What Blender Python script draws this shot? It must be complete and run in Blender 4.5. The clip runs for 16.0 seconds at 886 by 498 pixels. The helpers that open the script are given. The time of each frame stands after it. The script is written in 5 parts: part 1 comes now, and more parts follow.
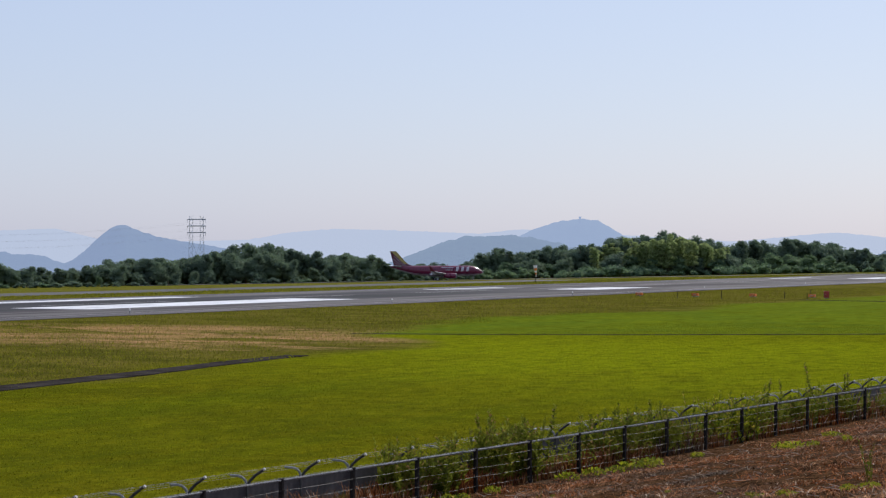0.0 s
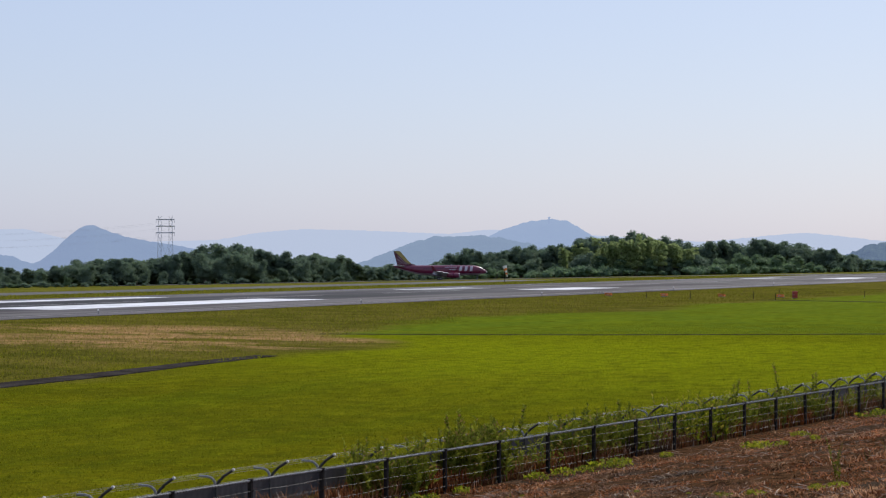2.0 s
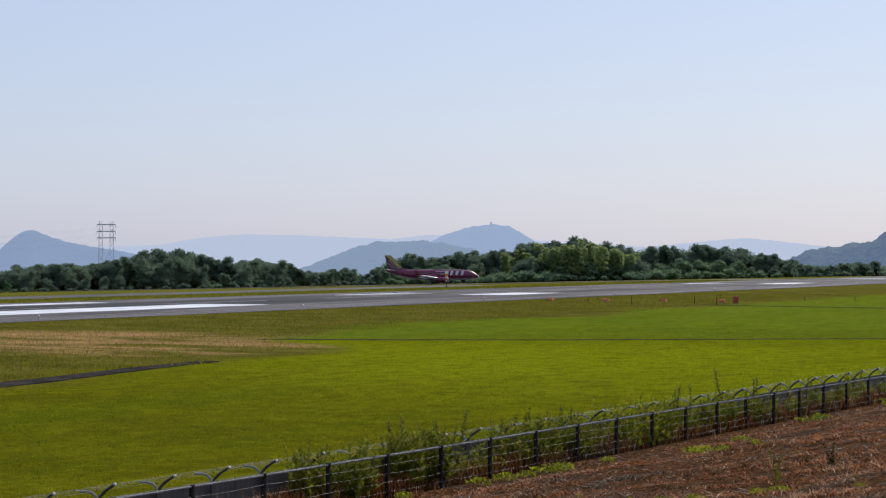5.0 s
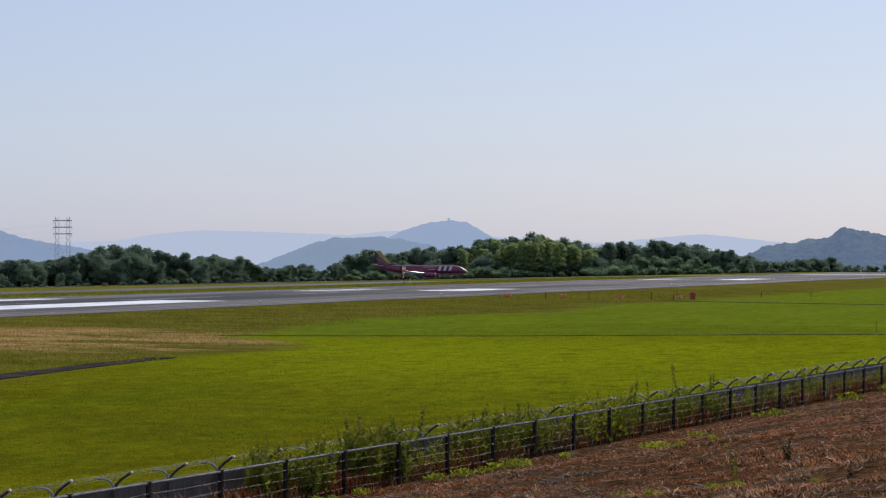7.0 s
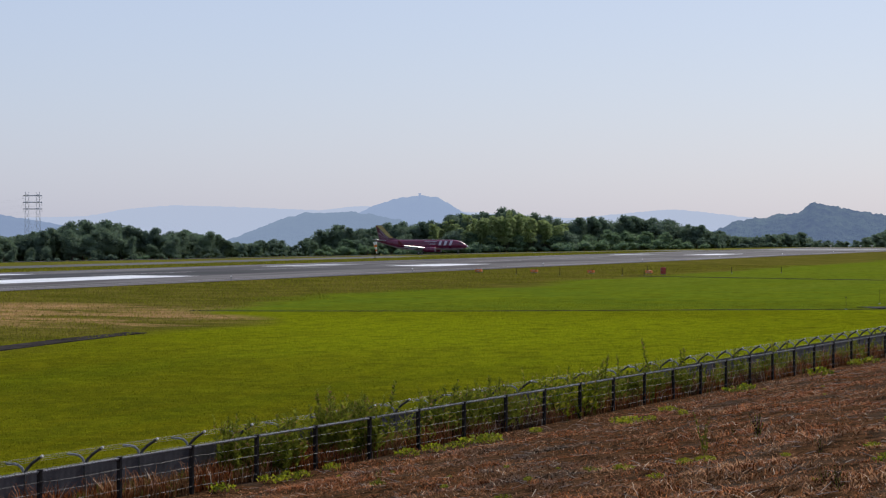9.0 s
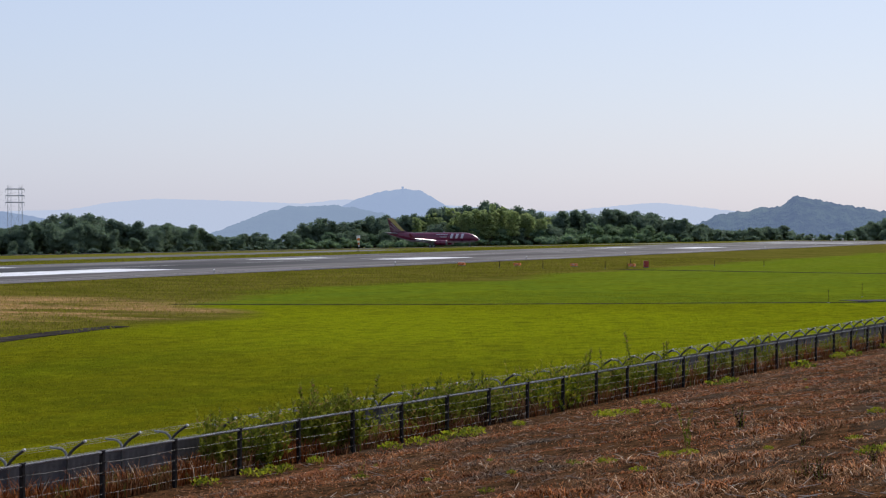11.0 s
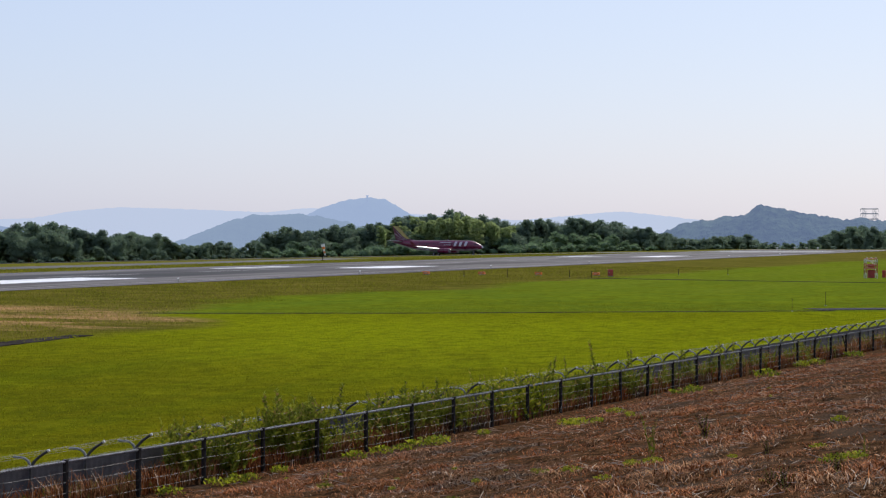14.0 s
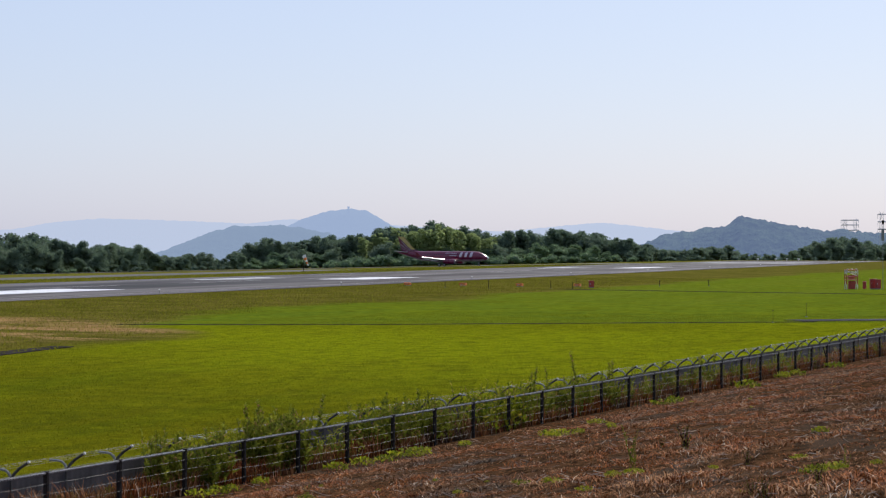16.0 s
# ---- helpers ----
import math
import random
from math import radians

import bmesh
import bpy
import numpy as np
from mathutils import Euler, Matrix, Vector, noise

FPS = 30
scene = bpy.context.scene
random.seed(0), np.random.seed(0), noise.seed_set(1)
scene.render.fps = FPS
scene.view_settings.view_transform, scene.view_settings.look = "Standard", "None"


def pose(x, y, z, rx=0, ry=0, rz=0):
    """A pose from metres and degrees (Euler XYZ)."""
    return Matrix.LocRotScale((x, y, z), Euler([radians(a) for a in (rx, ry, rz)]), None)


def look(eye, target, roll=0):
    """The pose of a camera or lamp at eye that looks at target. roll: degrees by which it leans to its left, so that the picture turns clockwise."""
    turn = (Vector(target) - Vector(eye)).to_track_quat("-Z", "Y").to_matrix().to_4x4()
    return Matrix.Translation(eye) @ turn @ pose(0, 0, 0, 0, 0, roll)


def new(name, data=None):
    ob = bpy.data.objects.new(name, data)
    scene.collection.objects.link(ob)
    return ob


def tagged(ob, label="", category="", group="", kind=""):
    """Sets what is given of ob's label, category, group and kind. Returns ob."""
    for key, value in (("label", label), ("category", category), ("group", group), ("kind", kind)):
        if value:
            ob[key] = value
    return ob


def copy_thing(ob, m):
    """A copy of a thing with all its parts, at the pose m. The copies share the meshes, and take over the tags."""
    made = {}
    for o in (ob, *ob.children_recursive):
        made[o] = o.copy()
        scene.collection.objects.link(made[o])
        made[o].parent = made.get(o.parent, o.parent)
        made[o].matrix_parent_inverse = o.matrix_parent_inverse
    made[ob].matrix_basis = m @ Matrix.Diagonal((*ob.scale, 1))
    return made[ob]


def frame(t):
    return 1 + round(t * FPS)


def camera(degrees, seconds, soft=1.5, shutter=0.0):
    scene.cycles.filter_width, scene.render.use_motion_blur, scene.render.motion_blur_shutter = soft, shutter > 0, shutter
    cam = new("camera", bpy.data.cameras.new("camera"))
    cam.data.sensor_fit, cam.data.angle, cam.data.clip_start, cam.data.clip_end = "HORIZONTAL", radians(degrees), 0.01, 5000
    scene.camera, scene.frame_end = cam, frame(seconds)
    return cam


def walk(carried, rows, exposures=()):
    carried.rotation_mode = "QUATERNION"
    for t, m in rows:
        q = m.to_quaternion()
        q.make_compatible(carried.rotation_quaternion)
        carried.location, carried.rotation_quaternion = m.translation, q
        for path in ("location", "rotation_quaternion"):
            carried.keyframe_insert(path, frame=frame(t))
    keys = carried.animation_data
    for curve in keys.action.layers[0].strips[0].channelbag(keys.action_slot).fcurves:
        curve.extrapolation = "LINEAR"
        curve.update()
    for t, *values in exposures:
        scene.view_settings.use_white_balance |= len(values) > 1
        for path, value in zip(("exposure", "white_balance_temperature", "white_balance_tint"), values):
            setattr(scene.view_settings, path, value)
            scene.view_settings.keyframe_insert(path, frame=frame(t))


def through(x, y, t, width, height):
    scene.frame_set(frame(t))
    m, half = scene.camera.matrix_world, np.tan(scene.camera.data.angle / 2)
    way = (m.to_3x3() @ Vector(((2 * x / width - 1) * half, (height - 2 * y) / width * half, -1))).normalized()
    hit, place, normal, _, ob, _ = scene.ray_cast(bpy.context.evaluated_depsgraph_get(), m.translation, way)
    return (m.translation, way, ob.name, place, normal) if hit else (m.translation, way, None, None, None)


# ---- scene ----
# The runway runs along x; y is the distance across it from the camera's post; z = 0 is the airfield.
EYE = 6.6
cam = camera(23.0, 16.0, soft=1.18)
PAN = [
    (0.0, -63.000, 0.119), (0.5, -63.298, 0.115), (1.0, -63.512, 0.112), (1.5, -63.672, 0.125), (2.0, -63.809, 0.125),
    (2.5, -63.868, 0.125), (3.0, -63.954, 0.134), (3.5, -64.091, 0.158), (4.0, -64.482, 0.187), (4.2, -64.700, 0.205),
    (6.5, -66.073, 0.220), (7.0, -66.451, 0.158), (7.5, -66.859, 0.078), (8.0, -67.008, -0.078), (8.5, -67.090, -0.251),
    (9.0, -67.214, -0.496), (11.5, -67.893, -0.635), (12.0, -68.176, -0.544), (12.5, -68.221, -0.469),
    (13.0, -68.350, -0.433), (13.5, -68.484, -0.439), (14.0, -68.591, -0.441), (14.5, -68.729, -0.424),
    (15.0, -68.837, -0.398), (15.5, -68.950, -0.280), (16.0, -69.086, -0.146),
]
walk(cam, [(t, pose(0, 0, EYE, 90 + pitch, 0, yaw)) for t, yaw, pitch in PAN],
     exposures=[(0.0, 0.0), (4.2, 0.0), (6.5, -0.10), (9.0, -0.12), (11.5, 0.06), (12.5, 0.10), (16.0, 0.07)])

# ---- daylight ----
SUN_ELEV, SUN_DIR = 42.0, 352.0     # degrees above the horizon; bearing counter-clockwise from +x
world = bpy.data.worlds.new("sky")
scene.world = world
world.use_nodes = True
wn, wl = world.node_tree.nodes, world.node_tree.links
sky = wn.new("ShaderNodeTexSky")
sky.sky_type = "NISHITA"
sky.sun_disc = False
sky.sun_elevation = radians(SUN_ELEV)
sky.sun_rotation = radians(90 - SUN_DIR)
sky.altitude = 0
sky.air_density, sky.dust_density, sky.ozone_density = 1.0, 1.0, 2.3
haze = wn.new("ShaderNodeMix")
haze.data_type = "RGBA"
haze.inputs["Factor"].default_value = 0.54
haze.inputs[7].default_value = (5.7, 6.5, 9.45, 1)      # even summer haze over the whole sky
wl.new(sky.outputs[0], haze.inputs[6])
wl.new(haze.outputs[2], wn["Background"].inputs[0])
wn["Background"].inputs[1].default_value = 0.10
sun_data = bpy.data.lights.new("sun", "SUN")
sun_data.energy, sun_data.angle, sun_data.color = 3.9, radians(0.6), (1.0, 0.95, 0.87)
sun = new("sun", sun_data)
sd = Vector((math.cos(radians(SUN_ELEV)) * math.cos(radians(SUN_DIR)), math.cos(radians(SUN_ELEV)) * math.sin(radians(SUN_DIR)), math.sin(radians(SUN_ELEV))))
sun.matrix_world = look(sd * 50, (0, 0, 0))


# ---- materials ----
class Nodes:
    """A small wrapper to write node trees in few lines."""

    def __init__(self, name):
        self.m = bpy.data.materials.new(name)
        self.m.use_nodes = True
        self.n, self.l = self.m.node_tree.nodes, self.m.node_tree.links
        self.bsdf = self.n["Principled BSDF"]
        self.out = self.n["Material Output"]
        self.pos = self.n.new("ShaderNodeNewGeometry").outputs["Position"]
        self.obj = self.n.new("ShaderNodeTexCoord").outputs["Object"]

    def put(self, a, b):
        if hasattr(a, "is_output"):
            self.l.new(a, b)
        else:
            b.default_value = a

    def noise(self, scale, detail=4, rough=0.55, stretch=(1, 1, 1), at=None, warp=0.0):
        mp = self.n.new("ShaderNodeMapping")
        mp.inputs["Scale"].default_value = stretch
        self.l.new(self.obj if at is None else at, mp.inputs[0])
        t = self.n.new("ShaderNodeTexNoise")
        t.inputs["Scale"].default_value, t.inputs["Detail"].default_value = scale, detail
        t.inputs["Roughness"].default_value, t.inputs["Distortion"].default_value = rough, warp
        self.l.new(mp.outputs[0], t.inputs["Vector"])
        return t.outputs["Fac"]

    def ramp(self, v, lo, hi, a=0.0, b=1.0):
        r = self.n.new("ShaderNodeMapRange")
        r.interpolation_type = "SMOOTHSTEP"
        for i, x in enumerate((v, lo, hi, a, b)):
            self.put(x, r.inputs[i])
        return r.outputs[0]

    def math(self, op, a, b=0.0):
        r = self.n.new("ShaderNodeMath")
        r.operation = op
        self.put(a, r.inputs[0])
        self.put(b, r.inputs[1])
        return r.outputs[0]

    def mix(self, f, a, b):
        r = self.n.new("ShaderNodeMix")
        r.data_type = "RGBA"
        self.put(f, r.inputs["Factor"])
        for v, s in ((a, r.inputs[6]), (b, r.inputs[7])):
            self.put((*v, 1) if isinstance(v, tuple) else v, s)
        return r.outputs[2]

    def xyz(self, v=None):
        r = self.n.new("ShaderNodeSeparateXYZ")
        self.l.new(self.pos if v is None else v, r.inputs[0])
        return r.outputs

    def random(self, island=False):
        if island:
            return self.n.new("ShaderNodeNewGeometry").outputs["Random Per Island"]
        return self.n.new("ShaderNodeObjectInfo").outputs["Random"]

    def bump(self, h, strength=0.3, dist=0.05):
        b = self.n.new("ShaderNodeBump")
        b.inputs["Strength"].default_value, b.inputs["Distance"].default_value = strength, dist
        self.l.new(h, b.inputs["Height"])
        self.l.new(b.outputs[0], self.bsdf.inputs["Normal"])

    def done(self, color, rough=0.8, metal=0.0, spec=0.5):
        self.put((*color, 1) if isinstance(color, tuple) else color, self.bsdf.inputs["Base Color"])
        self.put(rough, self.bsdf.inputs["Roughness"])
        self.bsdf.inputs["Metallic"].default_value = metal
        self.bsdf.inputs["Specular IOR Level"].default_value = spec
        return self.m


def worn(name, c1, c2, scale=3.0, rough=0.6, metal=0.0, bump=0.15, fine=40.0, spec=0.5):
    """Two tones in stains and grain, with fine relief."""
    k = Nodes(name)
    a = k.noise(scale, 5)
    b = k.noise(fine, 3)
    c = k.mix(k.ramp(k.math("ADD", k.math("MULTIPLY", a, 0.7), k.math("MULTIPLY", b, 0.3)), 0.35, 0.65), c1, c2)
    if bump:
        k.bump(b, bump, 0.01)
    return k.done(c, k.ramp(a, 0.2, 0.8, rough - 0.08, rough + 0.1), metal, spec)


def leafy(name, dark, light, dry=None, gloss=0.45, through=0.35, shine=0.12):
    """Leaves: each island its own tone, with some light passing through."""
    k = Nodes(name)
    r = k.random(island=True)
    o = k.random()
    c = k.mix(k.ramp(k.math("ADD", k.math("MULTIPLY", r, 0.65), k.math("MULTIPLY", o, 0.35)), 0.1, 0.9), dark, light)
    if dry:
        c = k.mix(k.ramp(r, 0.86, 0.96), c, dry)
    k.done(c, gloss, 0, shine)
    tr = k.n.new("ShaderNodeBsdfTranslucent")
    k.l.new(c, tr.inputs[0])
    mx = k.n.new("ShaderNodeMixShader")
    mx.inputs[0].default_value = through
    k.l.new(k.bsdf.outputs[0], mx.inputs[1])
    k.l.new(tr.outputs[0], mx.inputs[2])
    k.l.new(mx.outputs[0], k.out.inputs[0])
    return k.m


def litter(name):
    """Dead blades: rust, straw and grey-brown in drifts, each blade its own tone."""
    k = Nodes(name)
    r = k.random(island=True)
    r = k.math("POWER", r, 1.7)
    a = k.noise(0.5, 4, 0.6, at=k.pos)
    b = k.noise(0.17, 3, 0.6, at=k.pos)
    rust = k.mix(r, (0.105, 0.027, 0.006), (0.560, 0.180, 0.042))
    straw = k.mix(r, (0.130, 0.051, 0.018), (0.560, 0.285, 0.118))
    dull = k.mix(r, (0.038, 0.027, 0.019), (0.170, 0.122, 0.085))
    c = k.mix(k.ramp(a, 0.46, 0.62), rust, straw)
    c = k.mix(k.ramp(b, 0.54, 0.66), c, dull)
    c = k.mix(k.ramp(r, 0.90, 0.96), c, (0.66, 0.52, 0.36))
    return k.done(c, 0.8, 0, 0.1)


def hazed_land(name, dark, light, air, amount, scale):
    """Wooded slopes far off, with the haze before them mixed in as emission."""
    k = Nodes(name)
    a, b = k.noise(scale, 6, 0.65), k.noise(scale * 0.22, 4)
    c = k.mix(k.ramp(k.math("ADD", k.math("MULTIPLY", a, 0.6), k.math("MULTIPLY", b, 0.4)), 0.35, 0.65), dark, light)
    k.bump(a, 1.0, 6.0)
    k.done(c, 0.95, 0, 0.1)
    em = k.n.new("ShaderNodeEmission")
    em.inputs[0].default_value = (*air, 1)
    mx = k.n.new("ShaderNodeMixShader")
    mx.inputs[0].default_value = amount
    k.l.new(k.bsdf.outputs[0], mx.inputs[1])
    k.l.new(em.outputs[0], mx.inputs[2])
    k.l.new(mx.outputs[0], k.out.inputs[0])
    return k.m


def turf_color(k):
    """Mown turf near the fence, rough straw-tinted grass towards the runway and beyond it."""
    x, y, z = k.xyz()
    wob = k.math("MULTIPLY", k.math("SUBTRACT", k.noise(0.035, 4, at=k.pos), 0.5), 26.0)
    fine = k.noise(3.4, 6, 0.75, at=k.pos, stretch=(1, 0.7, 1))
    mid = k.noise(0.18, 5, 0.6, at=k.pos, stretch=(1, 0.55, 1))
    big = k.noise(0.03, 4, at=k.pos, stretch=(0.55, 1, 1))
    mow = k.noise(0.05, 3, at=k.pos, stretch=(0.12, 3.0, 1), warp=0.4)
    blot = k.noise(0.7, 5, 0.65, at=k.pos, stretch=(0.8, 1.2, 1))
    green = k.mix(k.ramp(mid, 0.36, 0.64), (0.092, 0.090, 0.004), (0.132, 0.127, 0.005))
    green = k.mix(k.ramp(big, 0.44, 0.58, 0.0, 0.6), green, (0.128, 0.108, 0.007))
    green = k.mix(k.ramp(mow, 0.45, 0.70, 0.0, 0.5), green, (0.090, 0.128, 0.005))
    xw = k.math("ADD", x, k.math("MULTIPLY", wob, 0.7))
    lush = k.math("MULTIPLY", k.ramp(k.math("ADD", xw, k.math("MULTIPLY", y, -0.5)), 52, 100), k.ramp(big, 0.35, 0.6, 0.55, 1.0))
    green = k.mix(lush, green, (0.200, 0.232, 0.006))
    past = k.math("MULTIPLY", k.ramp(k.math("ADD", x, k.math("MULTIPLY", y, 0.5)), 194, 202), k.ramp(mid, 0.35, 0.65, 0.55, 0.95))
    green = k.mix(past, green, (0.092, 0.145, 0.015))
    bright = k.math("MULTIPLY", k.ramp(xw, 205, 250), k.ramp(mow, 0.42, 0.56, 0.1, 0.8))
    green = k.mix(bright, green, (0.128, 0.170, 0.017))
    streak = k.noise(0.75, 5, 0.7, at=k.pos, warp=0.4)
    green = k.mix(k.ramp(streak, 0.50, 0.66, 0.0, 0.5), green, (0.085, 0.088, 0.006))
    green = k.mix(k.ramp(streak, 0.46, 0.34, 0.0, 0.45), green, (0.180, 0.195, 0.007))
    swath = k.noise(0.24, 5, 0.7, at=k.pos, warp=0.6)
    green = k.mix(k.ramp(swath, 0.52, 0.64, 0.0, 0.55), green, (0.088, 0.092, 0.006))
    green = k.mix(k.ramp(swath, 0.46, 0.34, 0.0, 0.28), green, (0.190, 0.205, 0.007))
    rough = k.mix(k.ramp(mid, 0.38, 0.62), (0.080, 0.074, 0.014), (0.145, 0.118, 0.026))
    straw = k.ramp(k.noise(0.09, 5, 0.65, at=k.pos, stretch=(1.2, 0.5, 1), warp=1.4), 0.38, 0.64, 0.0, 0.8)
    in_straw = k.math("MULTIPLY", k.ramp(xw, 172, 160), k.ramp(xw, 122, 132))
    in_straw = k.math("MULTIPLY", in_straw, k.ramp(k.math("ADD", y, k.math("MULTIPLY", wob, 0.4)), 72, 80))
    rough = k.mix(k.math("MULTIPLY", straw, in_straw), rough, (0.470, 0.265, 0.140))
    edge = k.ramp(x, 118, 185, 68.0, 93.0)
    f = k.ramp(k.math("SUBTRACT", k.math("ADD", y, wob), edge), -3.0, 5.0)
    c = k.mix(f, green, rough)
    beyond = k.mix(k.ramp(mid, 0.3, 0.7), (0.085, 0.090, 0.014), (0.170, 0.150, 0.030))
    c = k.mix(k.ramp(y, 188, 196), c, beyond)
    c = k.mix(k.ramp(fine, 0.46, 0.60, 0.0, 0.45), c, (0.050, 0.060, 0.004))
    c = k.mix(k.ramp(blot, 0.48, 0.62, 0.0, 0.42), c, (0.060, 0.072, 0.005))
    c = k.mix(k.ramp(blot, 0.47, 0.34, 0.0, 0.22), c, (0.215, 0.205, 0.012))
    return c, k.math("ADD", fine, blot)


def field_grass():
    k = Nodes("field_grass")
    c, h = turf_color(k)
    k.bump(h, 1.0, 0.15)
    return k.done(c, 1.0, 0, 0.0)


def field_blades():
    """Single blades in the colours of the turf that they stand in."""
    k = Nodes("field_blades")
    c, h = turf_color(k)
    r = k.random(island=True)
    c = k.mix(k.ramp(r, 0.2, 1.0, 0.05, 0.45), c, (0.340, 0.350, 0.020))
    c = k.mix(k.ramp(r, 0.20, 0.0, 0.0, 0.20), c, (0.060, 0.075, 0.004))
    k.done(c, 1.0, 0, 0.0)
    tr = k.n.new("ShaderNodeBsdfTranslucent")
    k.l.new(c, tr.inputs[0])
    mx = k.n.new("ShaderNodeMixShader")
    mx.inputs[0].default_value = 0.5
    k.l.new(k.bsdf.outputs[0], mx.inputs[1])
    k.l.new(tr.outputs[0], mx.inputs[2])
    k.l.new(mx.outputs[0], k.out.inputs[0])
    return k.m


def bank_soil():
    """Scorched turf on the bank: rust brown litter over grey soil."""
    k = Nodes("bank_soil")
    a, b, d = k.noise(0.45, 5, at=k.pos), k.noise(3.5, 5, 0.7, at=k.pos), k.noise(18, 4, 0.7, at=k.pos)
    c = k.mix(k.ramp(b, 0.38, 0.62), (0.022, 0.013, 0.007), (0.105, 0.052, 0.024))
    c = k.mix(k.ramp(a, 0.52, 0.66, 0, 0.7), c, (0.062, 0.047, 0.034))
    c = k.mix(k.ramp(d, 0.55, 0.75, 0, 0.6), c, (0.190, 0.100, 0.048))
    k.bump(k.math("ADD", b, k.math("MULTIPLY", d, 0.5)), 1.0, 0.08)
    return k.done(c, 1.0, 0, 0.0)


def asphalt(name, lo, hi, rubber=0.0, spec=0.12):
    k = Nodes(name)
    g = k.noise(25, 3, at=k.pos)
    s = k.noise(0.07, 6, 0.65, at=k.pos, stretch=(0.22, 2.2, 1), warp=0.5)
    l = k.noise(0.02, 3, at=k.pos)
    c = k.mix(k.ramp(s, 0.38, 0.62), lo, hi)
    c = k.mix(k.ramp(g, 0.4, 0.7, 0, 0.3), c, tuple(v * 0.55 for v in lo))
    if rubber:
        x, y, z = k.xyz()
        band = k.math("MULTIPLY", k.ramp(k.math("ABSOLUTE", k.math("SUBTRACT", y, 167.0)), 17.0, 9.0), k.ramp(x, 440, 270))
        streak = k.ramp(k.noise(0.10, 4, at=k.pos, stretch=(0.12, 4.0, 1)), 0.22, 0.46)
        c = k.mix(k.math("MULTIPLY", k.math("MULTIPLY", band, streak), rubber), c, (0.018, 0.018, 0.020))
    k.bump(g, 0.2, 0.01)
    return k.done(c, k.ramp(l, 0.3, 0.7, 0.72, 0.88), 0, spec)


def runway_paint():
    k = Nodes("runway_paint")
    a = k.noise(0.25, 5, 0.65, at=k.pos, stretch=(0.4, 2.5, 1))
    c = k.mix(k.ramp(a, 0.36, 0.66), (0.74, 0.75, 0.77), (0.42, 0.42, 0.43))
    return k.done(c, 0.6, 0, 0.4)


GRASS, SOIL, BLADES = field_grass(), bank_soil(), field_blades()
FADED = worn("faded_runway_paint", (0.13, 0.13, 0.13), (0.24, 0.24, 0.24), 0.3, 0.8, 0.0, 0.0)
ASPHALT, TAXI_ASPHALT = asphalt("runway_asphalt", (0.044, 0.038, 0.038), (0.126, 0.114, 0.112), 1.0), asphalt("taxiway_asphalt", (0.070, 0.066, 0.064), (0.115, 0.108, 0.104))
ROAD_ASPHALT = asphalt("service_road_asphalt", (0.022, 0.021, 0.020), (0.045, 0.043, 0.040), 0, 0.03)
PAINT = runway_paint()
# The wood's leaf tones are lifted and blued, standing in for haze.
LEAF = leafy("tree_leaves", (0.088, 0.138, 0.100), (0.160, 0.225, 0.130), None, 0.8, 0.5, 0.4)
LEAF_LIGHT = leafy("bush_leaves", (0.098, 0.165, 0.094), (0.175, 0.262, 0.126), None, 0.8, 0.5, 0.4)
BAMBOO = leafy("bamboo_leaves", (0.240, 0.310, 0.130), (0.360, 0.430, 0.180), None, 0.8, 0.6)
BARK = worn("bark", (0.06, 0.045, 0.03), (0.13, 0.10, 0.07), 2.0, 0.9)
WEED = leafy("weed_leaves", (0.075, 0.098, 0.010), (0.255, 0.275, 0.034), (0.26, 0.17, 0.06), 0.9, 0.5)
LEAFLET = leafy("broad_leaves", (0.065, 0.095, 0.008), (0.330, 0.350, 0.020), (0.42, 0.34, 0.06), 0.7, 0.5)
DRY = litter("dry_grass_blades")
STEEL_DARK = worn("dark_brown_post_steel", (0.010, 0.008, 0.007), (0.022, 0.017, 0.014), 5, 0.75, 0.0, 0.15, 40.0, 0.2)
GALV = worn("galvanised_steel", (0.30, 0.32, 0.34), (0.46, 0.48, 0.50), 6, 0.45, 0.7)
GALV_DULL = worn("weathered_galvanised_steel", (0.13, 0.135, 0.14), (0.23, 0.235, 0.24), 6, 0.7, 0.1)
# Pylon grey is lightened and blued: distance haze put into the base colour.
HAZED_STEEL = worn("hazed_pylon_steel", (0.32, 0.35, 0.41), (0.42, 0.45, 0.51), 0.3, 0.8, 0.0)
ORANGE = worn("orange_paint", (0.66, 0.16, 0.025), (0.78, 0.24, 0.045), 3, 0.5)
RED = worn("red_paint", (0.26, 0.022, 0.018), (0.38, 0.04, 0.03), 2, 0.45)
EARTH = worn("dark_earth", (0.020, 0.017, 0.016), (0.052, 0.046, 0.043), 0.5, 0.95, 0.0, 0.4, 6.0, 0.0)
PALE = worn("dull_white_paint", (0.36, 0.34, 0.32), (0.52, 0.50, 0.47), 2, 0.6)
ARM_STEEL = worn("dull_arm_steel", (0.030, 0.029, 0.028), (0.070, 0.068, 0.065), 6, 0.75, 0.0, 0.15, 40.0, 0.25)
WHITE = worn("white_paint", (0.70, 0.70, 0.68), (0.80, 0.80, 0.78), 2, 0.5)


# ---- mesh tools ----
def mesh(name, bm, *materials):
    me = bpy.data.meshes.new(name)
    bm.to_mesh(me)
    bm.free()
    for m in materials:
        me.materials.append(m)
    return me


def raw(name, verts, faces, *materials):
    me = bpy.data.meshes.new(name)
    me.from_pydata([tuple(v) for v in verts], [], faces)
    for m in materials:
        me.materials.append(m)
    return me


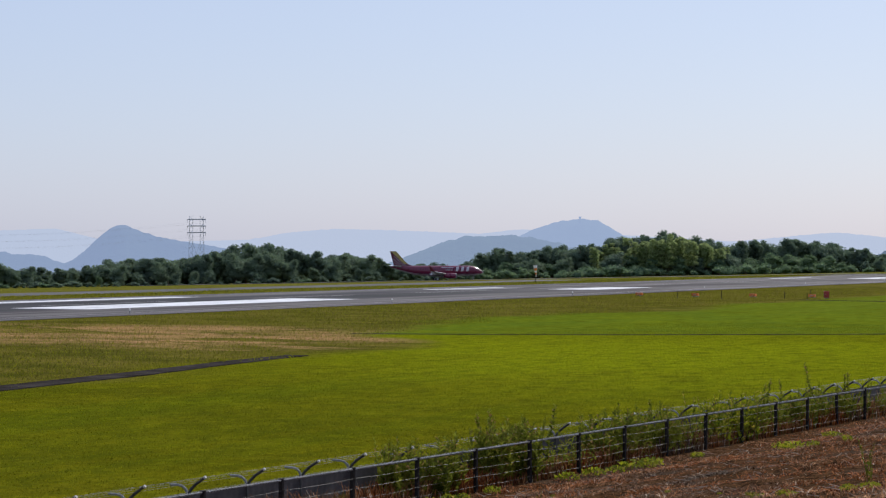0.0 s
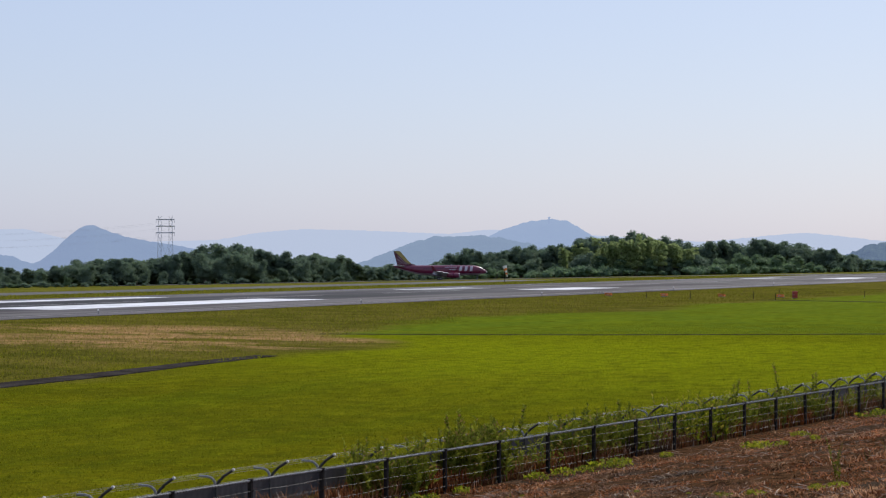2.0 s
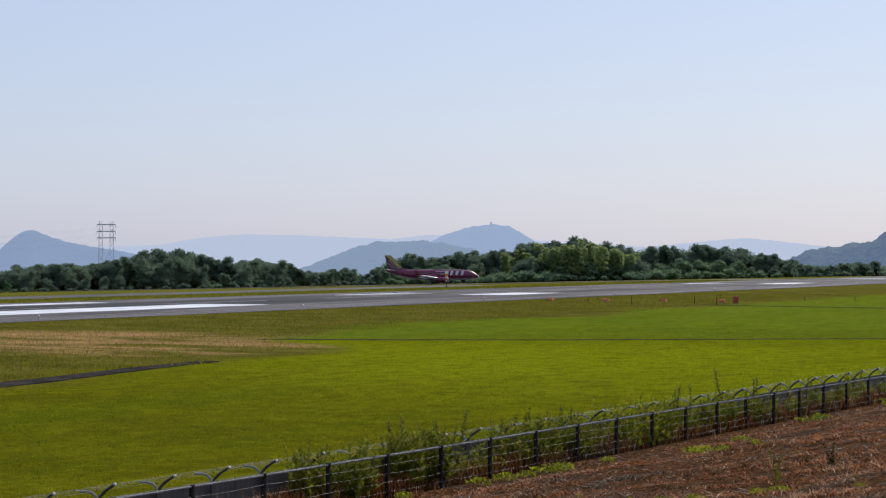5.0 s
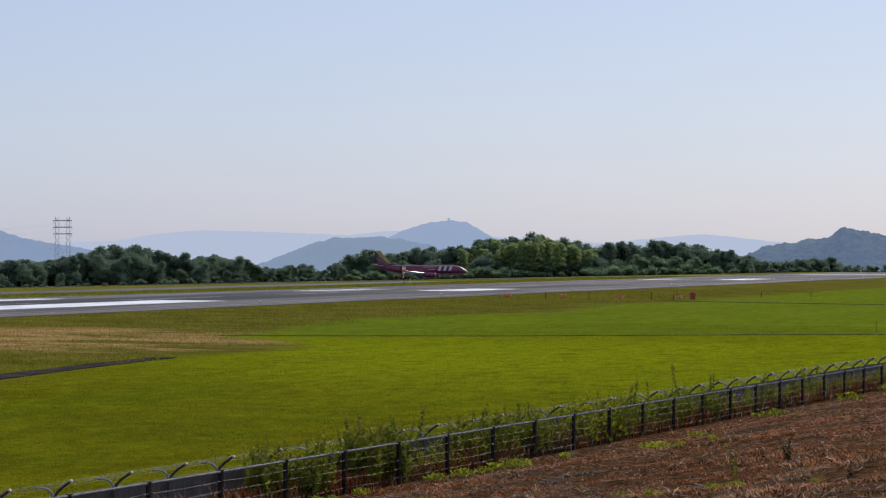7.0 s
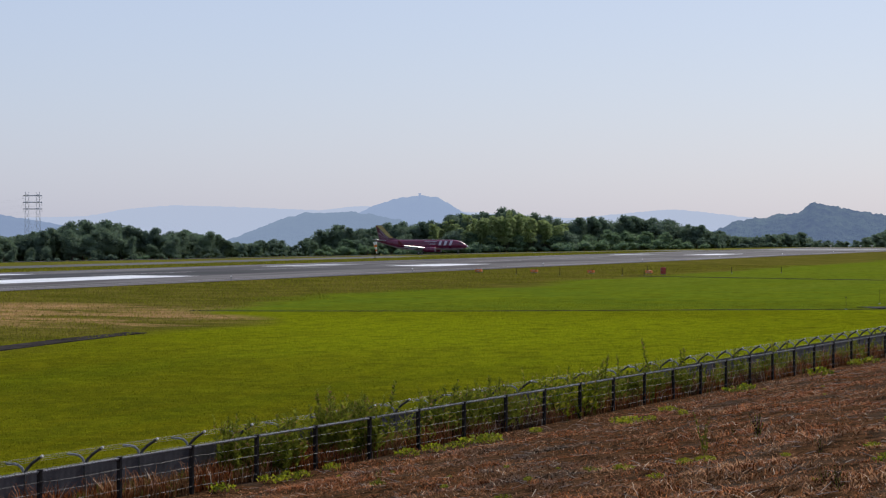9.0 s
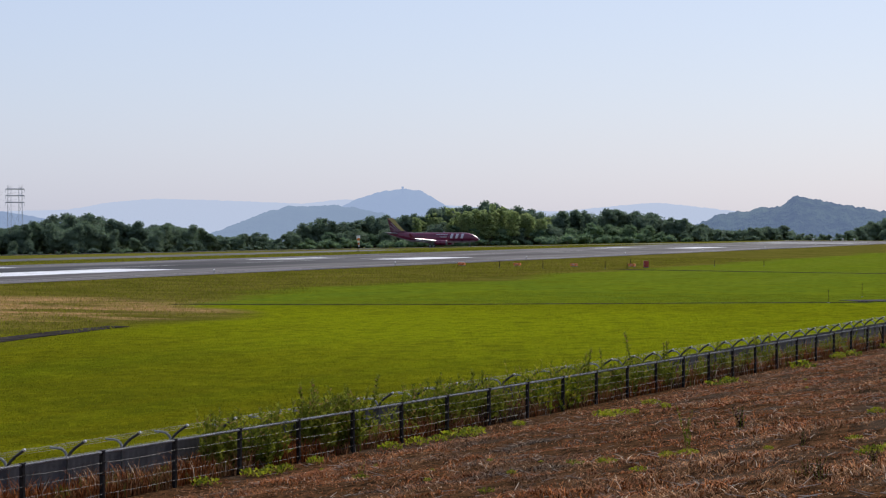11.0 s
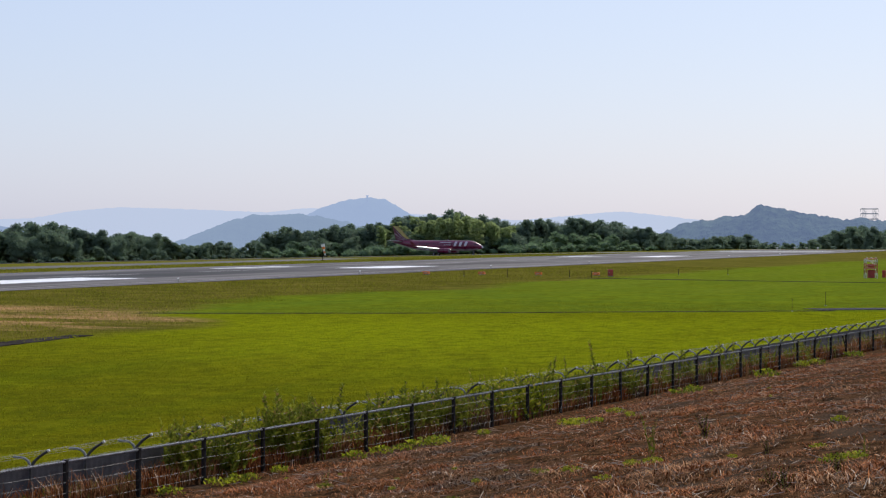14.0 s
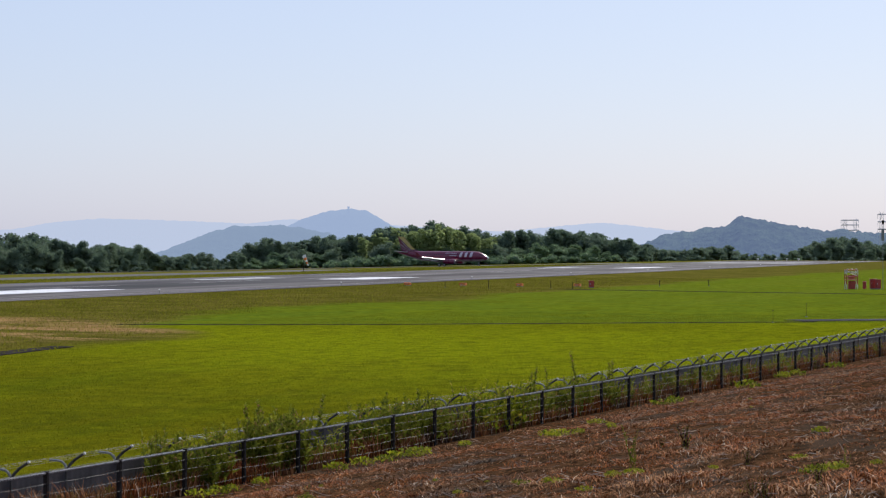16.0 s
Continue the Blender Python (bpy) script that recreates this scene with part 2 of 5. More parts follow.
def part(name, bm, material, parent, label="", smooth=False):
    """One mesh object under a thing or a part."""
    me = bm if isinstance(bm, bpy.types.Mesh) else mesh(name, bm, material)
    if smooth:
        me.polygons.foreach_set("use_smooth", [True] * len(me.polygons))
    ob = new(name, me)
    ob.parent = parent
    return tagged(ob, label)


def thing(name, label, category, group="", m=None, kind=""):
    ob = tagged(new(name), label, category, group, kind)
    ob.empty_display_size = 0.3
    if m is not None:
        ob.matrix_basis = m
    return ob


def box(bm, x0, x1, y0, y1, z0, z1, bevel=0.0):
    r = bmesh.ops.create_cube(bm, size=1, matrix=Matrix.Translation(((x0 + x1) / 2, (y0 + y1) / 2, (z0 + z1) / 2)) @ Matrix.Diagonal((x1 - x0, y1 - y0, z1 - z0, 1)))
    if bevel:
        es = list({e for v in r["verts"] for e in v.link_edges})
        bmesh.ops.bevel(bm, geom=es, offset=bevel, segments=2, affect="EDGES")
    return bm


def rod(bm, a, b, r0, r1=None, seg=8):
    a, b = Vector(a), Vector(b)
    d = b - a
    m = Matrix.Translation((a + b) / 2) @ d.to_track_quat("Z", "Y").to_matrix().to_4x4()
    bmesh.ops.create_cone(bm, cap_ends=True, segments=seg, radius1=r0, radius2=r0 if r1 is None else r1, depth=d.length, matrix=m)
    return bm


def loft(bm, rings, cap=True):
    """Skin a row of rings with equal counts."""
    vs = [[bm.verts.new(p) for p in ring] for ring in rings]
    for a, b in zip(vs, vs[1:]):
        for i in range(len(a)):
            j = (i + 1) % len(a)
            bm.faces.new((a[i], a[j], b[j], b[i]))
    if cap:
        bm.faces.new(vs[0][::-1])
        bm.faces.new(vs[-1])
    bmesh.ops.recalc_face_normals(bm, faces=bm.faces)
    return bm


def B():
    return bmesh.new()


# ---- the ground ----
def smooth(v, a, b):
    t = min(1.0, max(0.0, (v - a) / (b - a)))
    return t * t * (3 - 2 * t)


def fence_y(x):
    return 27.06 - 0.0666 * (min(x, 150) - 44.6)


def ground_z(x, y):
    z = 0.0
    if y > 205:
        z -= 0.0195 * (min(y, 420) - 205)
    foot = fence_y(x) - 1.2
    if y < foot:
        z = 0.16 * (foot - max(y, 4.5))
        z += 0.16 * (noise.noise((x * 0.35, y * 0.35, 3)) + 0.5 * noise.noise((x * 1.1, y * 1.1, 7))) * smooth(foot - y, 0, 3)
    far = math.hypot(x, y)
    z -= 40 * smooth(far, 1050, 1900)
    z -= 10 * smooth(x, 830, 1000) * smooth(far, 700, 1000) * 0.4
    return z


def build_ground():
    ys = [-4600, -2500, -1200, -500, -150, -50, -20, -8] + [0.6 * i for i in range(0, 52)] + [34, 40, 48, 58, 70, 85, 100, 115, 128, 140, 155, 170, 185, 192] + \
         [200 + 14 * i for i in range(0, 30)] + [660, 800, 1000, 1300, 1700, 2300, 3200, 4600]
    xs = [-4600, -2500, -1200, -500, -150, -50, -15, 0] + [8 + 0.7 * i for i in range(0, 200)] + [155 + 15 * i for i in range(0, 60)] + [1100, 1250, 1500, 1900, 2500, 3400, 4700]
    verts = [(x, y, ground_z(x, y)) for y in ys for x in xs]
    w = len(xs)
    faces, slot = [], []
    for j in range(len(ys) - 1):
        for i in range(w - 1):
            faces.append((j * w + i, j * w + i + 1, (j + 1) * w + i + 1, (j + 1) * w + i))
            cy, cx = (ys[j] + ys[j + 1]) / 2, (xs[i] + xs[i + 1]) / 2
            slot.append(1 if -30 < cy < fence_y(cx) + 0.4 and -60 < cx < 400 else 0)
    me = raw("ground", verts, faces, GRASS, SOIL)
    me.polygons.foreach_set("material_index", slot)
    me.polygons.foreach_set("use_smooth", [True] * len(faces))
    return tagged(new("ground", me), "airfield of mown and straw-tinted grass with a scorched brown bank", "ground", kind="structure")


build_ground()


def slab(name, x0, x1, y0, y1, z, mat, label, category, bevel=0.0):
    bm = box(B(), x0, x1, y0, y1, z - 0.4, z, bevel)
    return tagged(new(name, mesh(name, bm, mat)), label, category, kind="structure")


runway = slab("runway", -900, 815, 134.6, 192.4, 0.06, ASPHALT, "grey asphalt runway with black rubber streaks and white paint", "runway")


def mark(x0, x1, y0, y1, paint=PAINT):
    bm = B()
    vs = [bm.verts.new(p) for p in ((x0, y0, 0.071), (x1, y0, 0.071), (x1, y1, 0.071), (x0, y1, 0.071))]
    bm.faces.new(vs)
    part("painted_marking", bm, paint, runway)


mark(208, 273, 152.4, 163.9)                     # aiming point bars
mark(208, 275, 181.0, 186.3)
mark(363, 391, 154.0, 163.8)                     # touchdown zone bars
mark(552, 586, 155.5, 163.8)
for x0 in (350, 545):
    mark(x0, x0 + 30, 180.0, 182.6)
    mark(x0, x0 + 26, 174.0, 179.6, FADED)
for x0 in (110, 60):
    for y0, y1 in ((154.5, 163.8), (174.0, 183.0)):
        mark(x0, x0 + 24, y0, y1)
mark(-900, 800, 139.2, 139.8, FADED)
mark(-900, 800, 187.2, 187.8, FADED)
for i in range(-8, 16):
    mark(20 + 50 * i, 50 + 50 * i, 168.1, 169.0, FADED)
mark(700, 742, 146, 182, FADED)                         # far threshold block; its pale tone stands in for glare on the asphalt


# taxiway: a swept strip along the way the airliner rolls
WAY = [(600, 420), (620, 385), (638, 352), (650, 332.3), (663.1, 313.5), (670, 293.5), (673.3, 274), (674.3, 256.6), (675, 235), (676, 210), (676, 192)]


def build_taxiway():
    verts, faces = [], []
    n = len(WAY)
    for i, (x, y) in enumerate(WAY):
        a, b = Vector(WAY[max(0, i - 1)]), Vector(WAY[min(n - 1, i + 1)])
        d = (b - a).normalized()
        for side, dz in ((-15, -0.4), (-15, 0.1), (15, 0.1), (15, -0.4)):
            px, py = x - d.y * side, y + d.x * side
            verts.append((px, py, ground_z(px, py) + dz))
    for i in range(n - 1):
        for j in range(3):
            faces.append((4 * i + j, 4 * i + j + 1, 4 * i + 5 + j, 4 * i + 4 + j))
    return tagged(new("taxiway", raw("taxiway", verts, faces, TAXI_ASPHALT)), "pale grey asphalt taxiway between grass strips", "taxiway", kind="structure")


build_taxiway()


# ---- dark drain, paths and service road on the field ----
def strip(name, pts, w0, w1, mat, label, category, lift=0.05):
    verts, faces = [], []
    for i, (x, y) in enumerate(pts):
        a, b = Vector(pts[max(0, i - 1)]), Vector(pts[min(len(pts) - 1, i + 1)])
        d = (b - a).normalized()
        w = w0 + (w1 - w0) * i / (len(pts) - 1)
        w *= 1 + 0.25 * noise.noise((x * 0.2, y * 0.2, 1))
        for s, dz in ((-0.5, -0.2), (-0.5, lift), (0.5, lift), (0.5, -0.2)):
            verts.append((x - d.y * w * s, y + d.x * w * s, ground_z(x, y) + dz))
    for i in range(len(pts) - 1):
        for j in range(3):
            faces.append((4 * i + j, 4 * i + j + 1, 4 * i + 5 + j, 4 * i + 4 + j))
    return tagged(new(name, raw(name, verts, faces, mat)), label, category, kind="structure")


def between(pts, step):
    out = []
    for (a, b), (c, d) in zip(pts, pts[1:]):
        n = max(1, int(math.hypot(c - a, d - b) / step))
        out += [(a + (c - a) * i / n, b + (d - b) * i / n) for i in range(n)]
    return out + [pts[-1]]


strip("parallel_taxiway", [(-900 + 71 * i, 228) for i in range(21)], 17, 17, TAXI_ASPHALT, "grey asphalt taxiway parallel to the runway", "taxiway", 0.2)
strip("path", between([(-40, 61), (60, 65.5), (84, 67.4), (98, 68.9), (112, 71.2), (121, 72.2)], 2.0), 5.0, 1.6, EARTH, "narrow dark earth-covered drain beside rough grass", "path")
strip("drain", between([(156, 88), (158.6, 80.5), (164, 67.3), (175, 48.5), (182, 36)], 2.0), 0.8, 0.9, EARTH, "thin dark open drain across the turf", "drain", 0.03)
strip("drain", between([(300, 96), (297, 90.6), (290, 68.5), (284, 47), (280, 30)], 3.0), 2.0, 1.2, EARTH, "thin dark drain with uneven grass edges", "drain", 0.03)
strip("service_road", between([(184.0, 38.4), (186.2, 35.6), (189.5, 30.5), (192, 22), (193, 10), (193, -20)], 2.0), 3.4, 6.0, ROAD_ASPHALT, "dark asphalt service road along the fence", "road")


# ---- distant hills ----
def at(bearing, r, z=0.0):
    a = radians(bearing)
    return Vector((r * math.cos(a), r * math.sin(a), z))


def curve_at(pts, b):
    for (b0, e0), (b1, e1) in zip(pts, pts[1:]):
        if b1 <= b <= b0:
            t = (b0 - b) / (b0 - b1)
            return e0 + (e1 - e0) * t
    return pts[0][1] if b > pts[0][0] else pts[-1][1]


def ridge(name, pts, r, depth, mat, label, rough=3.0, step=0.05, base=-60):
    """A hill range: a ridge line with spurs running down both sides."""
    b, cols = pts[0][0], []
    while b >= pts[-1][0]:
        e = sum(curve_at(pts, b + d) for d in (-0.12, -0.04, 0.04, 0.12)) / 4
        top = EYE + r * math.tan(radians(e))
        cols.append((b, top))
        b -= step
    prof = [(-1.0, 0.0), (-0.8, 0.16), (-0.6, 0.36), (-0.42, 0.57), (-0.27, 0.75), (-0.13, 0.91), (0.0, 1.0), (0.25, 0.7), (0.6, 0.3), (1.0, 0.0)]
    verts, faces = [], []
    for b, top in cols:
        for d, h in prof:
            p = at(b, r + depth * d)
            z = base + (top - base) * h
            k = r * radians(b)
            spur = 9 * noise.noise((k * 0.012, d * 2, r)) * math.sin(math.pi * h) * rough / 3
            z += spur + rough * noise.noise((k * 0.07, d * 9, r)) * (1.0 if h < 1 else 0.8) + 0.4 * rough * noise.noise((k * 0.3, d * 20, r))
            verts.append((p.x, p.y, z))
    n = len(prof)
    for i in range(len(cols) - 1):
        for j in range(n - 1):
            faces.append((i * n + j, (i + 1) * n + j, (i + 1) * n + j + 1, i * n + j + 1))
    me = raw(name, verts, faces, mat)
    me.polygons.foreach_set("use_smooth", [True] * len(faces))
    return tagged(new(name, me), label, "hill", kind="structure")


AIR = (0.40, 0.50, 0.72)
# Each range carries its share of blue haze as a glow in its material.
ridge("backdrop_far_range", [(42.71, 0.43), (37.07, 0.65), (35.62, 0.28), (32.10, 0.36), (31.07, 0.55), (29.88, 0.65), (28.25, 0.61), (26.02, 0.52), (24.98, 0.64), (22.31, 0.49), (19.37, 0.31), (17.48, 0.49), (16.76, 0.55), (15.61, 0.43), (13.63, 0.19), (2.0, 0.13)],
      4700, 150, hazed_land("far_range_hazed_woods", (0.05, 0.08, 0.07), (0.09, 0.12, 0.10), (0.50, 0.575, 0.745), 0.96, 0.02), "pale blue mountain range fading into the summer haze", 2.0)
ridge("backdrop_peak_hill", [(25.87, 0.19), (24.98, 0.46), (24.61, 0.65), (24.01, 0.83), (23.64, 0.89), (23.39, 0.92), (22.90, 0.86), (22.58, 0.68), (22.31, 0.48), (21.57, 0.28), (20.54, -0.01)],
      4300, 320, hazed_land("peak_hill_hazed_woods", (0.03, 0.06, 0.04), (0.07, 0.11, 0.06), (0.36, 0.46, 0.68), 0.86, 0.03), "rounded blue-grey wooded hill in the haze", 3.0)
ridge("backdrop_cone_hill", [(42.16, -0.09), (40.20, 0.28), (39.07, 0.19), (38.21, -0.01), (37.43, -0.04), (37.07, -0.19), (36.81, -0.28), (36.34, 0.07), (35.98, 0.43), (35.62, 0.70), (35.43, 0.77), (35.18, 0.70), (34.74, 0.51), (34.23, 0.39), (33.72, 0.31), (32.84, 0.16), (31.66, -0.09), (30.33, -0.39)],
      4000, 320, hazed_land("cone_hill_hazed_woods", (0.03, 0.06, 0.04), (0.07, 0.11, 0.06), (0.30, 0.39, 0.60), 0.84, 0.03), "blue-grey cone-shaped wooded hill in the haze", 3.0)
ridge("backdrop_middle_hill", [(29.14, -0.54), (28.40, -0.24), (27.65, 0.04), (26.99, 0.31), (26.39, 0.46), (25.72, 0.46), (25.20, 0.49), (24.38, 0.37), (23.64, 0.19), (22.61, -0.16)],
      3300, 300, hazed_land("middle_hill_hazed_woods", (0.03, 0.06, 0.04), (0.07, 0.11, 0.06), (0.29, 0.38, 0.56), 0.80, 0.03), "blue-grey wooded foothill in the haze", 3.5)
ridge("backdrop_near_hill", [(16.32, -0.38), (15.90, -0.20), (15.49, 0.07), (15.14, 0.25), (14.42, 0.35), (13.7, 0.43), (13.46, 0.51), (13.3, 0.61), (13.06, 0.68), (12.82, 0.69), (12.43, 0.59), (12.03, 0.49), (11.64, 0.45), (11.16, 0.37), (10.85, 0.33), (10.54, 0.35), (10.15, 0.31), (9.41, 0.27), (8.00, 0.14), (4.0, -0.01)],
      1900, 220, hazed_land("near_hill_hazed_woods", (0.010, 0.026, 0.012), (0.13, 0.19, 0.09), (0.160, 0.225, 0.395), 0.62, 0.11), "wooded green hill, blued by haze in its colour, with a tree-lined ridge", 4.2, 0.025)


# ---- pylons ----
def pylon(bearing, r, top, base, half, arms, label):
    """A lattice pylon with double legs and three cross-arms."""
    ob = thing("pylon", label, "pylon", m=Matrix.Translation(at(bearing, r, base)) @ pose(0, 0, 0, 0, 0, bearing - 90))
    h = top - base
    t = 0.105 * r / 2000
    tower = B()
    legs = [(sx * half, sy * half * 0.5) for sx in (-1, 1) for sy in (-1, 1)]
    for x, y in legs:
        rod(tower, (x * 1.15, y * 1.3, 0), (x * 0.95, y, h), t * 2.2, t * 1.6, 5)
    n = int(h / 6)
    for i in range(n):
        z0, z1 = h * i / n, h * (i + 1) / n
        for sy in (-1, 1):
            y = sy * half * 0.5
            rod(tower, (-half, y, z0), (-half * 0.5, y, z1), t, t, 4)
            rod(tower, (-half * 0.5, y, z0), (-half, y, z1), t, t, 4)
            rod(tower, (half, y, z0), (half * 0.5, y, z1), t, t, 4)
            rod(tower, (half * 0.5, y, z0), (half, y, z1), t, t, 4)
    for sx in (-1, 1):
        rod(tower, (sx * half * 0.5, half * 0.3, 0), (sx * half * 0.5, half * 0.3, h * 0.97), t * 1.4, t * 1.2, 4)
    rod(tower, (-half * 0.5, 0, h * 0.25), (half * 0.5, 0, h * 0.6), t, t, 4)
    rod(tower, (half * 0.5, 0, h * 0.25), (-half * 0.5, 0, h * 0.6), t, t, 4)
    part("tower", tower, HAZED_STEEL, ob)
    for z in arms:
        bm = B()
        for dz in (0, 1.4):
            rod(bm, (-half * 1.3, 0, z + dz * 0.3), (half * 1.3, 0, z + dz * 0.3), t * 2, t * 2, 4)
        for i in range(-4, 4):
            rod(bm, (i * half / 3.2, 0, z), ((i + 1) * half / 3.2, 0, z + 1.0), t, t, 4)
        part("cross_arm", bm, HAZED_STEEL, ob)
        for sx in (-1, 1):
            part("insulator", rod(B(), (sx * half * 1.28, 0, z), (sx * half * 1.28, 0, z - 2.6), t * 1.6, t * 1.6, 5), HAZED_STEEL, ob)
    return ob


tower_p = at(23.40, 4270, 74)
lookout = thing("hilltop_tower", "tiny grey tower on the hill's summit", "tower", m=Matrix.Translation(tower_p))
# Shaft and cabin take the hill's material, haze glow included.
part("shaft", box(B(), -1.5, 1.5, -1.5, 1.5, -8, 3, 0.2), bpy.data.materials["peak_hill_hazed_woods"], lookout)
part("cabin", box(B(), -2.2, 2.2, -2, 2, 3, 5, 0.3), bpy.data.materials["peak_hill_hazed_woods"], lookout)
pylon(33.46, 2000, 41.0, -20, 6.5, (39.5 + 18, 33.5 + 18, 27.5 + 18), "grey steel lattice pylon with three cross-arms behind trees")
pylon(10.33, 2300, 32, -20, 7.0, (50.5, 45.5, 40.0), "grey steel lattice pylon on a wooded ridge")
pylon(9.38, 1500, 28, -20, 5.0, (46.0, 41, 36), "grey steel lattice pylon beyond low trees")

# lines from the first pylon
for z in (57.5, 51.5, 45.5):
    for sx in (-1, 1):
        a = at(33.46, 2000, z - 22.6) + at(33.46 - 90, sx * 8.4)
        b = at(44.0, 2100, z - 26)
        run = [a.lerp(b, i / 12) - Vector((0, 0, 40 * i / 12 * (1 - i / 12))) for i in range(13)]
        bm = loft(B(), [[q + Vector((0.02 * math.cos(w), 0, 0.03 * math.sin(w))) for w in (0, 2.1, 4.2)] for q in run])
        tagged(new("power_line", mesh("power_line", bm, HAZED_STEEL)), "thin grey overhead power line hanging from the pylon", "cable", "power lines")


# ---- trees ----
def clump(rng, c, rad, count, size, flat=0.8):
    """Leaf sprays spread over a lump of crown."""
    d = rng.normal(size=(count, 3))
    d /= np.linalg.norm(d, axis=1)[:, None]
    d[:, 2] = np.where(d[:, 2] < -0.35, -d[:, 2], d[:, 2])
    p = np.array(c) + d * np.array([rad, rad, rad * flat]) * (0.70 + 0.50 * rng.random((count, 1)) ** 1.2)
    n = d + rng.normal(size=(count, 3)) * 1.0
    n /= np.linalg.norm(n, axis=1)[:, None]
    u = np.cross(n, rng.normal(size=(count, 3)))
    u /= np.linalg.norm(u, axis=1)[:, None]
    v = np.cross(n, u)
    s = size * rng.uniform(0.6, 1.4, (count, 1))
    quad = np.stack([p - u * s, p - v * s * 0.6 + n * s * 0.25, p + u * s, p + v * s * 0.6], 1)
    return quad.reshape(-1, 3)


def crown_mesh(name, seed, lumps, count, size, mat, core=True):
    rng = np.random.default_rng(seed)
    vs = [clump(rng, c, r, int(count * r * r / 6), size) for c, r in lumps]
    v = np.concatenate(vs)
    faces = [(4 * i, 4 * i + 1, 4 * i + 2, 4 * i + 3) for i in range(len(v) // 4)]
    verts = [tuple(q) for q in v]
    if core:
        for c, r in lumps:
            bm = B()
            bmesh.ops.create_icosphere(bm, subdivisions=2 if r > 1.7 else 1, radius=r * 0.72, matrix=Matrix.Translation(c) @ Matrix.Diagonal((1, 1, 0.8, 1)))
            k = len(verts)
            bm.verts.index_update()
            for q in bm.verts:
                o = noise.noise(q.co * 0.9) * 0.22 * r
                verts.append(tuple(q.co + (q.co - Vector(c)).normalized() * o))
            faces += [tuple(k + w.index for w in fc.verts) for fc in bm.faces]
            bm.free()
    me = raw(name, verts, faces, mat)
    me.polygons.foreach_set("use_smooth", [True] * len(faces))
    return me


def trunk_mesh(seed, h, spread):
    rng = random.Random(seed)
    bm = B()
    rod(bm, (0, 0, -0.3), (0.1, 0, h * 0.45), 0.32, 0.2, 8)
    for i in range(5):
        a = rng.uniform(0, 6.28)
        z = h * rng.uniform(0.28, 0.45)
        rod(bm, (0.05, 0, z), (math.cos(a) * spread * 0.55, math.sin(a) * spread * 0.55, h * rng.uniform(0.6, 0.8)), 0.13, 0.05, 6)
    return mesh("trunk", bm, BARK)


def tree(seed, label, mat):
    """A broadleaved tree 10 m high: boughs heaped into a dome that reaches low."""
    rng = random.Random(seed)
    ob = thing("tree", label, "tree", "trees beyond the taxiway")
    lumps = [((0, 0, 5.9), 2.9), ((0, 0, 3.3), 3.1)]
    for i in range(22):
        a, u = i * 2.4 + rng.uniform(-0.5, 0.5), ((i * 0.618) % 1.0)
        z = 1.0 + 7.6 * u
        d = 3.5 * math.sqrt(max(0.04, 1 - ((z - 3.2) / 6.4) ** 2)) * rng.uniform(0.72, 1.0)
        lumps.append(((math.cos(a) * d, math.sin(a) * d, z), rng.choice((0.8, 0.95, 1.15, 1.4)) * rng.uniform(0.9, 1.1)))
    part("trunk", trunk_mesh(seed, 10, 3.4), None, ob)
    part("crown", crown_mesh("crown", seed, lumps, 470, 0.21, mat), None, ob)
    return ob


def bush(seed, label, mat, name="bush", category="bush", group="bushes before the trees"):
    rng = random.Random(seed)
    ob = thing(name, label, category, group)
    lumps = [((rng.uniform(-2.2, 2.2), rng.uniform(-1.5, 1.5), rng.uniform(0.5, 2.0)), rng.uniform(0.9, 1.6)) for i in range(8)]
    part("foliage", crown_mesh("foliage", seed, lumps, 150, 0.24, mat), None, ob)
    st = B()
    for i in range(4):
        rod(st, (0, 0, -0.3), (rng.uniform(-1.5, 1.5), rng.uniform(-1, 1), 1.4), 0.06, 0.03, 5)
    tagged(part("stem", st, BARK, ob), kind="stuff")
    return ob


def bamboo(seed):
    """A stand of bamboo: thin culms under tall feathery plumes."""
    rng = random.Random(seed)
    ob = thing("bamboo", "tall feathery yellow-green bamboo stand on the wooded knoll", "bamboo", "bamboo stands")
    lumps, cu = [], B()
    for i in range(9):
        x, y, h = rng.uniform(-3, 3), rng.uniform(-2, 2), rng.uniform(8.0, 11.0)
        lx = rng.uniform(-0.7, 0.7)
        rod(cu, (x, y, -0.3), (x + lx, y, h), 0.07, 0.03, 5)
        for z in (0.35, 0.52, 0.68, 0.82, 0.94):
            lumps.append(((x + lx * z + rng.uniform(-.3, .3), y + rng.uniform(-.3, .3), h * z), 1.15 - 0.6 * z + 0.15))
    tagged(part("culm", cu, BARK, ob), kind="stuff")
    part("plume", crown_mesh("plume", seed, lumps, 900, 0.26, BAMBOO, core=False), None, ob)
    return ob


